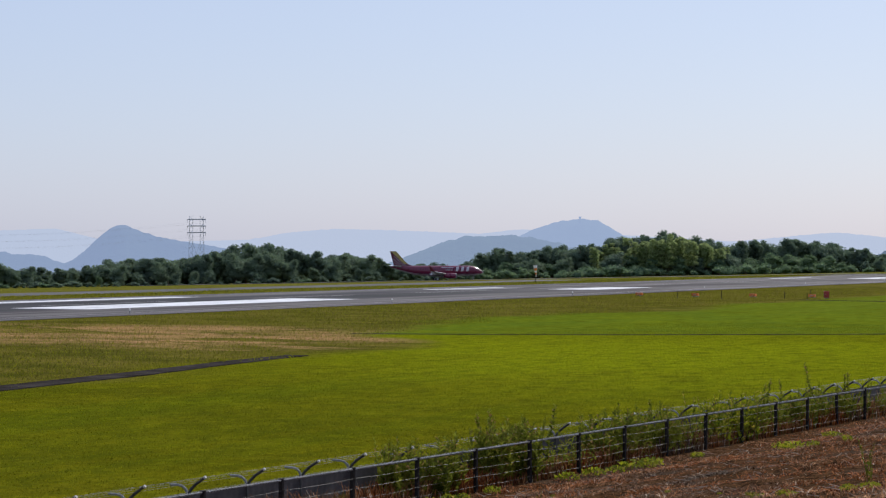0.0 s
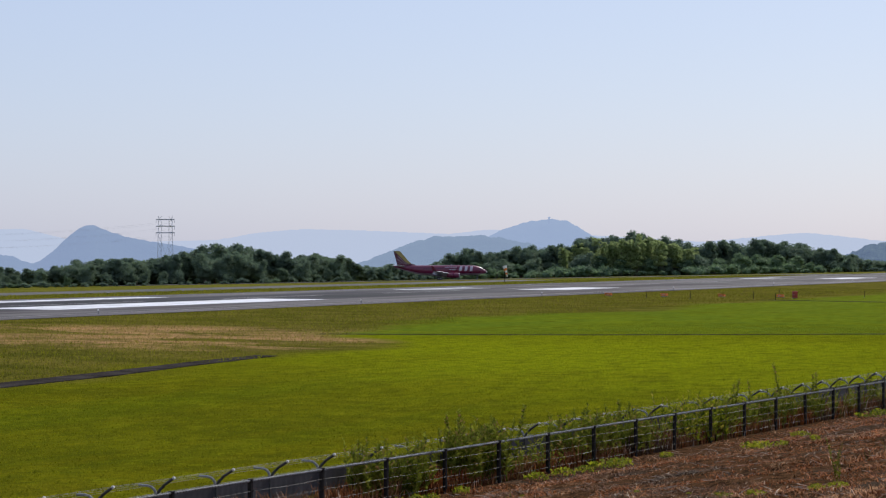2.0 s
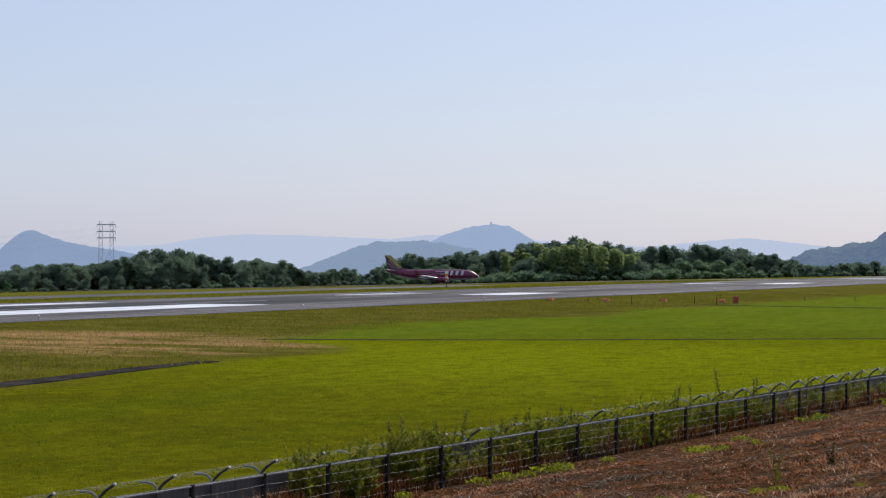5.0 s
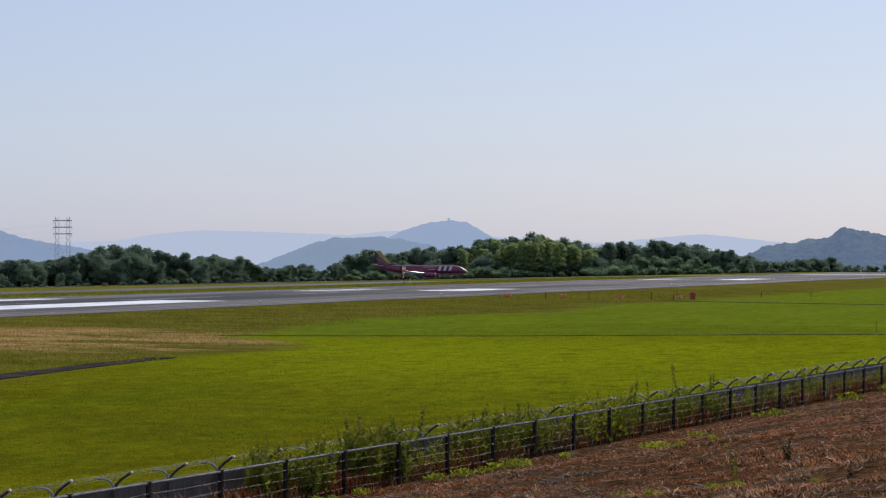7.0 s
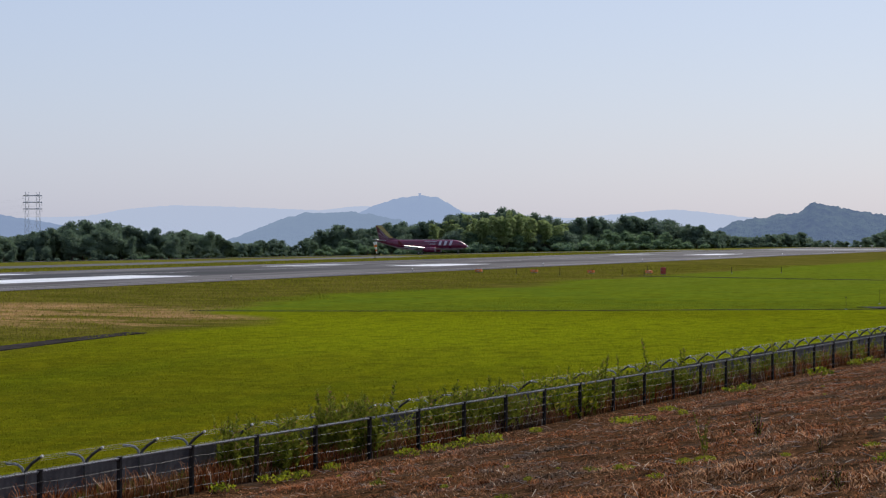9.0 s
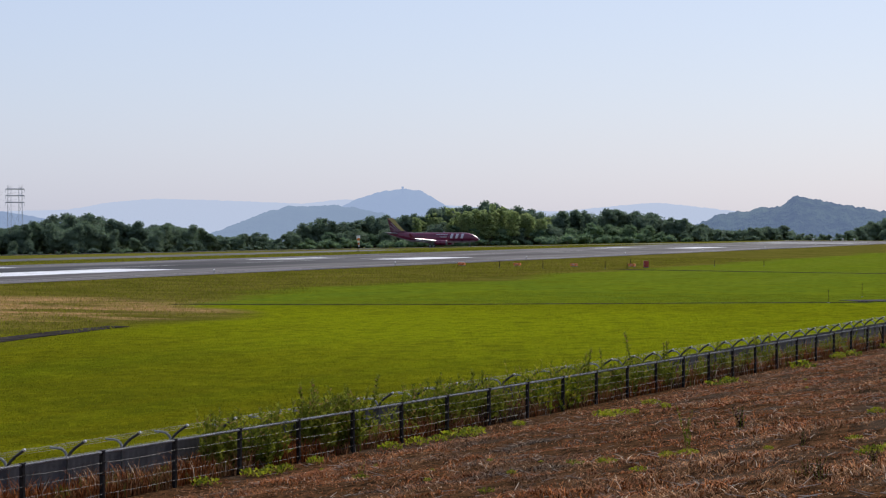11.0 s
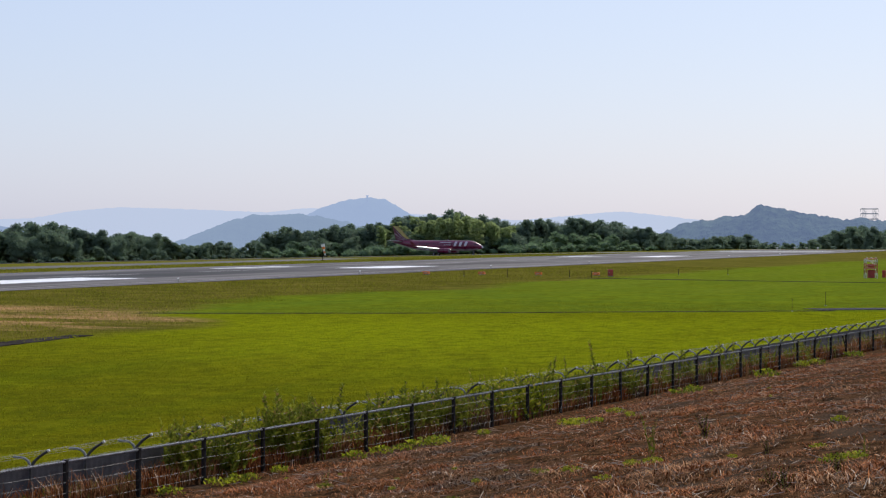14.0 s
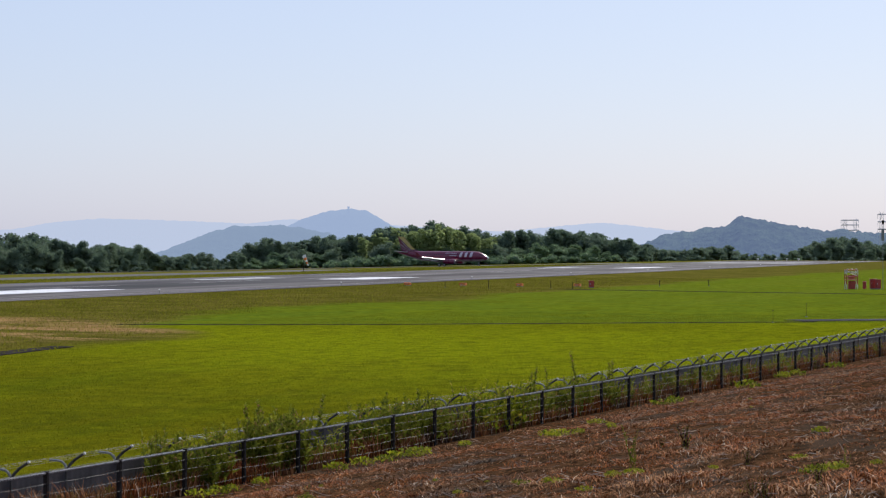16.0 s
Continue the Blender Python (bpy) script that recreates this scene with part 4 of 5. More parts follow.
CABLE = worn("pale_cable_steel", (0.12, 0.12, 0.12), (0.30, 0.30, 0.30), 9, 0.6, 0.1, 0)
STRANDS = (0.20, 0.45, 0.70, 0.95)


def build_front_fence():
    ob = thing("fence", "low wire fence with dark posts and barbed strands along the bank", "fence")
    bm = B()
    box(bm, -0.05, 0.05, -0.05, 0.05, -0.4, 1.20, 0.01)
    box(bm, -0.062, 0.062, -0.062, 0.062, 1.20, 1.23, 0.006)
    for z in STRANDS:
        box(bm, -0.062, 0.062, -0.066, -0.04, z - 0.012, z + 0.012)
    post = mesh("post", bm, STEEL_DARK)
    xs = [44.6 + 3.093 * i for i in range(-7, 24)] + [118.6, 121.6, 124.6, 127.7, 130.8, 133.9, 137.0, 140.1, 143.2, 146.3, 149.4]
    rng = random.Random(3)
    tops = []
    for x in xs:
        y = fence_y(x)
        p = part("post", post, None, ob)
        lean = rng.uniform(-0.8, 0.8)
        p.matrix_basis = pose(x, y, ground_z(x, y), lean, rng.uniform(-0.8, 0.8), -3.8)
        tops.append(Vector((x, y - 0.055, ground_z(x, y))))
    # sloping stay at the bend
    x = 116.2
    part("stay", rod(B(), (x, fence_y(x), 0.0), (x - 1.2, fence_y(x - 1.2), 1.1), 0.035, 0.035, 8), STEEL_DARK, ob, "dark steel corner stay")
    for z in STRANDS:
        pts = []
        for a, b in zip(tops, tops[1:]):
            sag = rng.uniform(0.0, 0.03)
            a, b = a + Vector((0, 0, z + rng.uniform(-0.012, 0.012))), b + Vector((0, 0, z))
            pts += [a.lerp(b, t) - Vector((0, 0, 4 * sag * t * (1 - t))) for t in (0, 0.25, 0.5, 0.75)]
        v, f = strand(pts, 0.0034, 0.014, 0.15)
        part("barbed_wire", raw("barbed_wire", v, f, WIRE), None, ob, "grey barbed wire strand")
    # thick cable along the top, wound with a thin wire
    line = [p + Vector((0, 0.04, 1.185)) for p in tops]
    tube = loft(B(), [[p + Vector((0, 0.026 * math.cos(w), 0.026 * math.sin(w))) for w in (0, 1.05, 2.09, 3.14, 4.19, 5.24)] for p in line])
    cable = part("top_cable", tube, CABLE, ob, "pale twisted top cable")
    coil = []
    for a, b in zip(line, line[1:]):
        for i in range(110):
            ang = i * math.pi / 2
            coil.append(a.lerp(b, i / 110) + Vector((0, 0.040 * math.cos(ang), 0.040 * math.sin(ang))))
    v, f = strand(coil, 0.008)
    part("winding", raw("winding", v, f, CABLE), None, cable)


def back_y(x):
    return 28.50 - 0.0563 * (min(x, 160) - 45.35)


def build_back_fence():
    ob = thing("security_fence", "grey security fence with forked barbed-wire arms", "fence")
    bm = B()
    box(bm, -0.03, 0.03, -0.03, 0.03, -0.4, 0.96, 0.006)
    post = mesh("post", bm, ARM_STEEL)
    near, far = B(), B()
    rod(near, (0, 0, 0.92), (0, -0.09, 1.05), 0.038, 0.038, 8)
    rod(near, (0, -0.09, 1.05), (0, -0.24, 1.18), 0.038, 0.036, 8)
    rod(near, (0, -0.24, 1.18), (0, -0.50, 1.34), 0.036, 0.034, 8)
    rod(far, (0, 0, 0.92), (0, 0.07, 1.05), 0.034, 0.034, 8)
    rod(far, (0, 0.07, 1.05), (0, 0.17, 1.12), 0.034, 0.032, 8)
    rod(far, (0, 0.17, 1.12), (0, 0.31, 1.14), 0.032, 0.030, 8)
    rod(far, (0, 0.31, 1.14), (0, 0.52, 1.14), 0.030, 0.028, 8)
    tip_me = mesh("tip_cap", rod(B(), (0, -0.485, 1.331), (0, -0.525, 1.355), 0.040, 0.036, 8), PALE)
    near_me, far_me = mesh("near_arm", near, ARM_STEEL), mesh("far_arm", far, GALV_DULL)
    board = B()
    wave = [(0.05 + 0.0225 * i, 0.0015 * math.sin(i * 0.6)) for i in range(101)]
    skin = [(x, y - 0.003) for x, y in wave] + [(x, y + 0.003) for x, y in reversed(wave)]
    loft(board, [[(x, y, z) for x, y in skin] for z in (0.02, 0.93)])
    board_me = mesh("board", board, worn("grey_board", (0.044, 0.041, 0.042), (0.085, 0.080, 0.081), 1.2, 0.9, 0.0, 0.15, 40.0, 0.15))
    step, rng = 2.35, random.Random(8)
    feet = []
    for i in range(-9, 48):
        x = 45.35 + step * i
        y = back_y(x)
        feet.append(Vector((x, y, ground_z(x, y))))
    for i, p in enumerate(feet):
        m = Matrix.Translation(p) @ pose(0, 0, 0, rng.uniform(-1, 1), rng.uniform(-1, 1), -3.2)
        q = part("post", post, None, ob)
        q.matrix_basis = m
        tilt = pose(0, 0, 0, 0, rng.uniform(-3, 3), 0)
        for me in (near_me, far_me, tip_me):
            a = part(me.name, me, None, ob)
            a.matrix_basis = m @ tilt
        if p.x < 150:
            b = part("board", board_me, None, ob)
            b.matrix_basis = Matrix.Translation(p) @ pose(0, 0, 0, 0, 0, -3.2)
    for dy, z in ((-0.24, 1.21), (-0.48, 1.36), (0.28, 1.17), (0.50, 1.17), (0, 0.97)):
        v, f = strand([p + Vector((0, dy, z)) for p in feet], 0.0026, 0.012, 0.26)
        part("barbed_wire", raw("barbed_wire", v, f, WIRE), None, ob, "grey barbed wire strand")


build_front_fence()
build_back_fence()


# ---- lights and boxes on the field ----
def approach_unit():
    ob = thing("approach_light", "squat orange slope indicator box beside the runway", "light", "slope indicator boxes")
    bm = box(B(), -0.40, 0.40, -0.50, 0.50, 0.12, 0.44, 0.05)
    body = part("body", bm, ORANGE, ob, "orange metal housing")
    part("hood", box(B(), -0.45, 0.1, -0.53, 0.53, 0.43, 0.50, 0.02), ORANGE, body)
    part("lens", box(B(), -0.42, -0.39, -0.25, 0.25, 0.26, 0.34), PALE, body, "pale lens slot")
    for x, y in ((-0.25, -0.3), (-0.25, 0.3), (0.25, -0.3), (0.25, 0.3)):
        part("leg", rod(B(), (x, y, -0.1), (x, y, 0.13), 0.04, 0.04, 8), GALV, ob)
    part("base_plate", box(B(), -0.4, 0.4, -0.45, 0.45, -0.1, 0.05, 0.02), GALV_DULL, ob)
    return ob


unit = approach_unit()
for i in range(4):
    m = pose(315.8, 126.6 - 9.25 * i, 0)
    if i == 0:
        unit.matrix_basis = m
    else:
        copy_thing(unit, m)


def cabinet(x, y, w, d, h, mat, label, name="cabinet"):
    ob = thing(name, label, "cabinet", m=pose(x, y, 0, 0, 0, 20))
    part("body", box(B(), -d / 2, d / 2, -w / 2, w / 2, 0.12, h, 0.03), mat, ob)
    part("roof", box(B(), -d / 2 - 0.05, d / 2 + 0.05, -w / 2 - 0.05, w / 2 + 0.05, h, h + 0.07, 0.02), mat, ob)
    part("plinth", box(B(), -d / 2 + 0.04, d / 2 - 0.04, -w / 2 + 0.04, w / 2 - 0.04, -0.2, 0.12), GALV_DULL, ob)
    door = part("door", box(B(), -d / 2 - 0.02, -d / 2, -w / 2 + 0.08, w / 2 - 0.08, 0.22, h - 0.1, 0.01), mat, ob)
    part("handle", box(B(), -d / 2 - 0.05, -d / 2 - 0.02, w / 2 - 0.22, w / 2 - 0.17, h * 0.5, h * 0.5 + 0.2), GALV, door, "steel handle")
    return ob


cabinet(310.5, 95.0, 0.75, 0.7, 1.0, RED, "small red equipment cabinet near the runway lights")
cabinet(316.4, 54.35, 0.80, 0.7, 1.40, RED, "red equipment cabinet standing on the grass")
cabinet(315.6, 53.45, 0.70, 0.7, 1.35, RED, "dull red equipment cabinet standing on the grass")


def marker_post(x, y, h, mat, label, group):
    thick = 0.28 if x < 220 else 1.0
    ob = thing("marker_post", label, "post", group, m=pose(x, y, ground_z(x, y)))
    part("stake", rod(B(), (0, 0, -0.3), (0, 0, h), 0.05 * thick, 0.045 * thick, 8), mat, ob)
    part("cap", rod(B(), (0, 0, h), (0, 0, h + 0.06), 0.045, 0.03, 8), mat, ob)
    part("collar", rod(B(), (0, 0, -0.1), (0, 0, 0.06), 0.14, 0.1, 8), GALV_DULL, ob)
    return ob


for x, y, h in ((305, 116.2, 1.0), (300, 107.5, 1.25), (302, 98.6, 1.1), (298, 94.0, 1.0), (330, 103.5, 0.9), (325, 88.5, 0.9), (179.4, 39.1, 1.0), (194.2, 39.3, 1.15), (330, 82, 0.9)):
    marker_post(x, y, h, STEEL_DARK, "thin dark marker post in the grass", "marker posts")


def edge_light(m):
    ob = thing("runway_light", "small pale runway edge light on a short stem", "light", "runway edge lights", m)
    part("stem", rod(B(), (0, 0, -0.05), (0, 0, 0.35), 0.04, 0.04, 8), GALV_DULL, ob)
    part("base", rod(B(), (0, 0, -0.05), (0, 0, 0.05), 0.22, 0.18, 12), GALV_DULL, ob)
    bm = B()
    bmesh.ops.create_uvsphere(bm, u_segments=10, v_segments=6, radius=0.09, matrix=Matrix.Translation((0, 0, 0.4)))
    part("globe", bm, WHITE, ob, "pale globe")
    return ob


lamp = edge_light(pose(75.7, 138.4, 0.06))
for i in range(1, 12):
    copy_thing(lamp, pose(75.7 + 60.3 * i, 138.4, 0.06))


def far_light_bar():
    ob = thing("end_light", "small white light on a low bar at the runway end", "light", "runway end lights", m=pose(835, 172, ground_z(835, 172)))
    part("post", rod(B(), (0, 0, -0.3), (0, 0, 0.3), 0.12, 0.12, 8), WHITE, ob)
    part("head", box(B(), -0.3, 0.3, -0.4, 0.4, 0.3, 0.8, 0.06), WHITE, ob)
    return ob


e = far_light_bar()
for y in (176.5, 181, 188):
    copy_thing(e, pose(835, y, ground_z(835, y)))


def antenna_frame():
    """A red and white frame tower with a red cabinet below and lamps on top."""
    ob = thing("antenna_frame", "red and white steel frame tower with a red cabinet", "tower", m=pose(313.8, 57.0, 0, 0, 0, 20) @ Matrix.Scale(0.93, 4))
    levels = [(0, 0.75, WHITE), (0.75, 1.5, RED), (1.5, 2.3, RED), (2.3, 3.0, WHITE)]
    for x in (-0.85, 0.85):
        for y in (-0.85, 0.85):
            for z0, z1, mat in levels:
                mat = PALE if mat is WHITE else mat
                part("leg", rod(B(), (x, y, z0 - (0.2 if z0 == 0 else 0)), (x, y, z1), 0.07, 0.07, 8), mat, ob)
    for z, mat in ((1.5, RED), (2.0, RED), (2.65, PALE), (3.0, RED)):
        for s in (-1, 1):
            part("rail", rod(B(), (-0.85, s * 0.85, z), (0.85, s * 0.85, z), 0.055, 0.055, 6), mat, ob)
            part("rail", rod(B(), (s * 0.85, -0.85, z), (s * 0.85, 0.85, z), 0.055, 0.055, 6), mat, ob)
    part("deck", box(B(), -0.9, 0.9, -0.9, 0.9, 1.46, 1.54, 0.01), RED, ob, "red deck")
    for s in (-1, 1):
        part("brace", rod(B(), (-0.85, s * 0.85, 0.2), (0.85, s * 0.85, 1.45), 0.035, 0.035, 6), PALE, ob)
        part("brace", rod(B(), (s * 0.85, -0.85, 2.05), (s * 0.85, 0.85, 2.95), 0.035, 0.035, 6), PALE, ob)
    for y in (-0.7, 0, 0.7):
        lampb = rod(B(), (-0.6, y, 3.0), (-0.6, y, 3.22), 0.10, 0.12, 8)
        part("lamp", lampb, PALE, ob, "white lamp head")
    part("box", box(B(), -0.4, 0.3, -0.55, 0.45, 0.05, 1.3, 0.03), RED, ob, "red equipment box")
    part("panel", box(B(), -0.3, 0.3, -0.5, 0.5, 1.6, 2.2, 0.03), RED, ob, "red upper box")
    return ob


antenna_frame()
bin_ = thing("drum", "slim red drum standing on the grass", "drum", m=pose(318.4, 55.9, 0))
part("body", rod(B(), (0, 0, -0.05), (0, 0, 1.0), 0.27, 0.27, 16), RED, bin_)
part("lid", rod(B(), (0, 0, 1.0), (0, 0, 1.08), 0.29, 0.24, 16), RED, bin_)
part("band", rod(B(), (0, 0, 0.48), (0, 0, 0.54), 0.285, 0.285, 16), RED, bin_)
mast = thing("mast", "thin grey instrument mast with small sensors on top", "mast", m=pose(311.6, 52.1, 0))
part("pole", rod(B(), (0, 0, -0.3), (0, 0, 9.6), 0.045, 0.03, 8), GALV_DULL, mast)
part("cross_bar", rod(B(), (0, -0.7, 8.6), (0, 0.7, 8.6), 0.04, 0.04, 6), GALV_DULL, mast)
part("sensor", box(B(), -0.12, 0.12, -0.15, 0.15, 9.3, 9.9, 0.03), STEEL_DARK, mast, "dark sensor head")
part("ladder", box(B(), -0.18, -0.12, -0.2, 0.2, 7.0, 8.6), GALV_DULL, mast)


# ---- plants along the fence and on the bank ----
def blades(rng, pts, heights, width, lean, per):
    """Grass blades as bent tapering strips, joined."""
    n = len(pts) * per
    base = np.repeat(pts, per, 0) + np.concatenate([rng.normal(size=(n, 2)) * 0.05, np.zeros((n, 1))], 1)
    h = np.repeat(heights, per) * rng.uniform(0.5, 1.15, n)
    a = rng.uniform(0, 2 * np.pi, n)
    l = h * rng.uniform(0.2, 1.0, n) * lean
    side = np.stack([-np.sin(a), np.cos(a), np.zeros(n)], 1) * (width * rng.uniform(0.6, 1.4, n))[:, None]
    out = np.stack([np.cos(a), np.sin(a), np.zeros(n)], 1)
    up = np.array([0, 0, 1.0])
    mid = base + out * (l * 0.3)[:, None] + up * (h * 0.6)[:, None]
    tip = base + out * l[:, None] + up * h[:, None]
    v = np.stack([base - side, base + side, mid + side * 0.8, mid - side * 0.8, tip], 1).reshape(-1, 3)
    f = []
    for i in range(n):
        k = 5 * i
        f += [(k, k + 1, k + 2, k + 3), (k + 3, k + 2, k + 4)]
    return v, f


def build_dry_grass():
    rng = np.random.default_rng(4)
    pts, hs = [], []
    while len(pts) < 66000:
        x = 22 + 125 * rng.random() ** 1.5
        foot = fence_y(x)
        y = 3.0 + (foot - 3.3) * rng.random()
        if y > x * 0.62 or y < x * 0.12:
            continue
        k = noise.noise((x * 0.28, y * 0.28, 9)) + 0.6 * noise.noise((x * 0.9, y * 0.9, 2))
        if k < -0.15 and rng.random() < 0.35:
            continue
        pts.append((x, y, ground_z(x, y) - 0.015))
        hs.append((0.035 + 0.12 * max(0, k + 0.1)) * rng.uniform(0.4, 1.5))
    v, f = blades(rng, np.array(pts), np.array(hs), 0.0075, 3.2, 4)
    tagged(new("dry_grass", raw("dry_grass", v, f, DRY)), "rust brown dry grass litter covering the bank", "grass", kind="stuff")
    # broken pale twigs strewn over the bare patches
    tv, tf = [], []
    for i in range(2600):
        x = 24 + 85 * rng.random() ** 1.4
        y = 4.0 + (fence_y(x) - 4.6) * rng.random()
        if y > x * 0.62 or y < x * 0.12:
            continue
        a, ln = rng.uniform(0, 6.28), rng.uniform(0.05, 0.32)
        p = Vector((x, y, ground_z(x, y) + 0.02))
        q = p + Vector((math.cos(a) * ln, math.sin(a) * ln, rng.uniform(0.0, 0.35) * ln))
        r = rng.uniform(0.004, 0.009)
        k = len(tv)
        side = Vector((-math.sin(a), math.cos(a), 0)) * r
        tv += [p + side, p - side, p + Vector((0, 0, r * 1.6)), q + side * 0.6, q - side * 0.6, q + Vector((0, 0, r))]
        tf += [(k, k + 1, k + 4, k + 3), (k + 1, k + 2, k + 5, k + 4), (k + 2, k, k + 3, k + 5)]
    tagged(new("twigs", raw("twigs", tv, tf, worn("bleached_twig", (0.18, 0.13, 0.09), (0.46, 0.38, 0.29), 1.5, 0.9, 0.0, 0.0))), "pale broken twigs strewn over the bare soil", "twigs", kind="stuff")
    pts, hs = [], []
    for i in range(14000):
        x = 24 + 130 * rng.random()
        y = fence_y(x) + rng.uniform(0.05, 1.7)
        pts.append((x, y, ground_z(x, y) - 0.02))
        hs.append(rng.uniform(0.15, 0.85) * (0.75 + 0.5 * noise.noise((x * 0.4, 0, 5))))
    v, f = blades(rng, np.array(pts), np.array(hs), 0.011, 0.7, 4)
    tagged(new("fence_grass", raw("fence_grass", v, f, leafy("fence_grass_blades", (0.045, 0.022, 0.010), (0.17, 0.085, 0.036), (0.13, 0.14, 0.03), 0.9, 0.5))), "tall withered brown grass between the two fences", "grass", kind="stuff")
    pts, hs = [], []
    for i in range(15000):
        x = 30 + 115 * rng.random()
        y = fence_y(x) + rng.uniform(0.05, 1.1)
        pts.append((x, y, ground_z(x, y) - 0.02))
        hs.append(rng.uniform(0.2, 1.05) * (0.65 + 0.7 * noise.noise((x * 0.7, 3, 5))))
    v, f = blades(rng, np.array(pts), np.array(hs), 0.010, 0.8, 4)
    tagged(new("withered_grass", raw("withered_grass", v, f, DRY)), "withered rust-coloured grass between the wire fence and the grey boards", "grass", kind="stuff")
    pts, hs = [], []
    for i in range(9000):
        x = 24 + 150 * rng.random()
        y = fence_y(x) + 1.6 + 3.2 * rng.random() ** 2
        pts.append((x, y, -0.02))
        hs.append(rng.uniform(0.06, 0.22))
    v, f = blades(rng, np.array(pts), np.array(hs), 0.012, 0.8, 4)
    tagged(new("turf_grass", raw("turf_grass", v, f, leafy("turf_blades", (0.07, 0.12, 0.010), (0.17, 0.21, 0.02), None, 0.8, 0.4))), "green grass fringe behind the security fence", "grass", kind="stuff")


build_dry_grass()


def build_field_grass():
    """Blades over the turf nearest the fence, and taller tussocks over the rough grass."""
    rng = np.random.default_rng(14)

    def spread(n, x, y, h0, h1, w, name, label):
        z = np.where(y > 205, -0.0195 * (y - 205), 0.0) - 0.01
        a = rng.uniform(0, 2 * np.pi, n)
        h = rng.uniform(h0, h1, n)
        l = h * rng.uniform(0.1, 0.8, n)
        base = np.stack([x, y, z], 1)
        side = np.stack([-np.sin(a), np.cos(a), np.zeros(n)], 1) * (w * rng.uniform(0.5, 1.5, n))[:, None]
        b = rng.uniform(0, 2 * np.pi, n)
        tip = base + np.stack([np.cos(b) * l, np.sin(b) * l, h], 1)
        v = np.stack([base - side, base + side, tip], 1).reshape(-1, 3)
        f = np.arange(3 * n).reshape(-1, 3).tolist()
        tagged(new(name, raw(name, v, f, BLADES)), label, "grass", kind="stuff")

    n = 190000
    x = 34 + 165 * rng.random(n) ** 1.15
    y = 29.5 + 48 * rng.random(n) ** 1.2
    keep = (y < x * 0.95) & (y > x * 0.14)
    x, y = x[keep], y[keep]
    spread(len(x), x, y, 0.03, 0.08, 0.024, "mown_grass", "short mown yellow-green turf of the airfield")
    n = 120000
    x = 80 + 320 * rng.random(n) ** 1.3
    y = 70 + 64 * rng.random(n)
    edge = 71 + 23 * np.clip((x - 118) / 67, 0, 1) + 4 * np.sin(x * 0.21) * np.sin(x * 0.057)
    keep = (y > edge) & (y < x * 0.85) & (y > x * 0.2)
    x, y = x[keep], y[keep]
    spread(len(x), x, y, 0.05, 0.22, 0.035, "rough_grass", "uncut olive and straw-coloured grass beside the runway")
    n = 26000
    x = 230 + 420 * rng.random(n)
    y = 193.5 + 28 * rng.random(n)
    keep = y < x * 0.86
    x, y = x[keep], y[keep]
    spread(len(x), x, y, 0.08, 0.30, 0.08, "verge_grass", "uneven yellow-green grass between runway and taxiway")


build_field_grass()


def leaf_fan(rng, verts, faces, p, direction, length, width):
    d = Vector(direction).normalized()
    s = d.cross(Vector((0, 0, 1)))
    s = (s.normalized() if s.length > 0.01 else Vector((1, 0, 0))) * width
    k = len(verts)
    droop = Vector((0, 0, -length * 0.12))
    verts.extend([p, p + d * length * 0.45 + s + Vector((0, 0, length * 0.1)), p + d * length * 0.45 - s + Vector((0, 0, length * 0.1)), p + d * length + droop])
    faces.append((k, k + 1, k + 3, k + 2))


def tall_weed(seed, h=1.0, stems=7, spread=0.22, mat=None, label="tall leafy green weed growing through the fence", spiky=False, dense=19):
    rng = random.Random(seed)
    ob = thing("weed", label, "weed", "weeds at the fence")
    lv, lf = [], []
    st = B()
    for i in range(stems):
        a = rng.uniform(0, 6.28)
        foot = Vector((math.cos(a), math.sin(a), 0)) * spread * rng.uniform(0, 1)
        top = foot + Vector((rng.uniform(-.2, .2), rng.uniform(-.2, .2), h * rng.uniform(0.45, 1.0)))
        rod(st, foot - Vector((0, 0, 0.1)), top, 0.008, 0.004, 4)
        n = int(dense * (top.z / 0.9))
        for j in range(n):
            t = 0.12 + 0.88 * j / n
            p = foot.lerp(top, t)
            ang = rng.uniform(0, 6.28)
            ln = (0.15 if not spiky else 0.09) * (1.25 - 0.7 * t) * rng.uniform(0.7, 1.3)
            leaf_fan(rng, lv, lf, p, (math.cos(ang), math.sin(ang), rng.uniform(0.5, 1.6)), ln, ln * (0.18 if not spiky else 0.28))
    tagged(part("stem", st, WEED, ob), kind="stuff")
    part("foliage", raw("foliage", lv, lf, mat or WEED), None, ob)
    return ob


def low_weed(seed, r=0.5, h=0.30, n=75, label="bright green broad-leaved low weed on the bank"):
    rng = random.Random(seed)
    ob = thing("low_weed", label, "weed", "low weeds on the bank")
    lv, lf = [], []
    st = B()
    for i in range(n):
        a, d = rng.uniform(0, 6.28), r * math.sqrt(rng.random())
        p = Vector((math.cos(a) * d, math.sin(a) * d * 0.7, h * rng.uniform(0.1, 1.0) * (1 - 0.5 * d / r)))
        if i % 6 == 0:
            rod(st, (p.x * 0.6, p.y * 0.6, -0.05), p, 0.006, 0.004, 4)
        ang = rng.uniform(0, 6.28)
        ln = rng.uniform(0.10, 0.20)
        leaf_fan(rng, lv, lf, p, (math.cos(ang), math.sin(ang), rng.uniform(0.5, 1.8)), ln, ln * 0.28)
    tagged(part("stem", st, WEED, ob), kind="stuff")
    part("foliage", raw("foliage", lv, lf, LEAFLET), None, ob)
    return ob


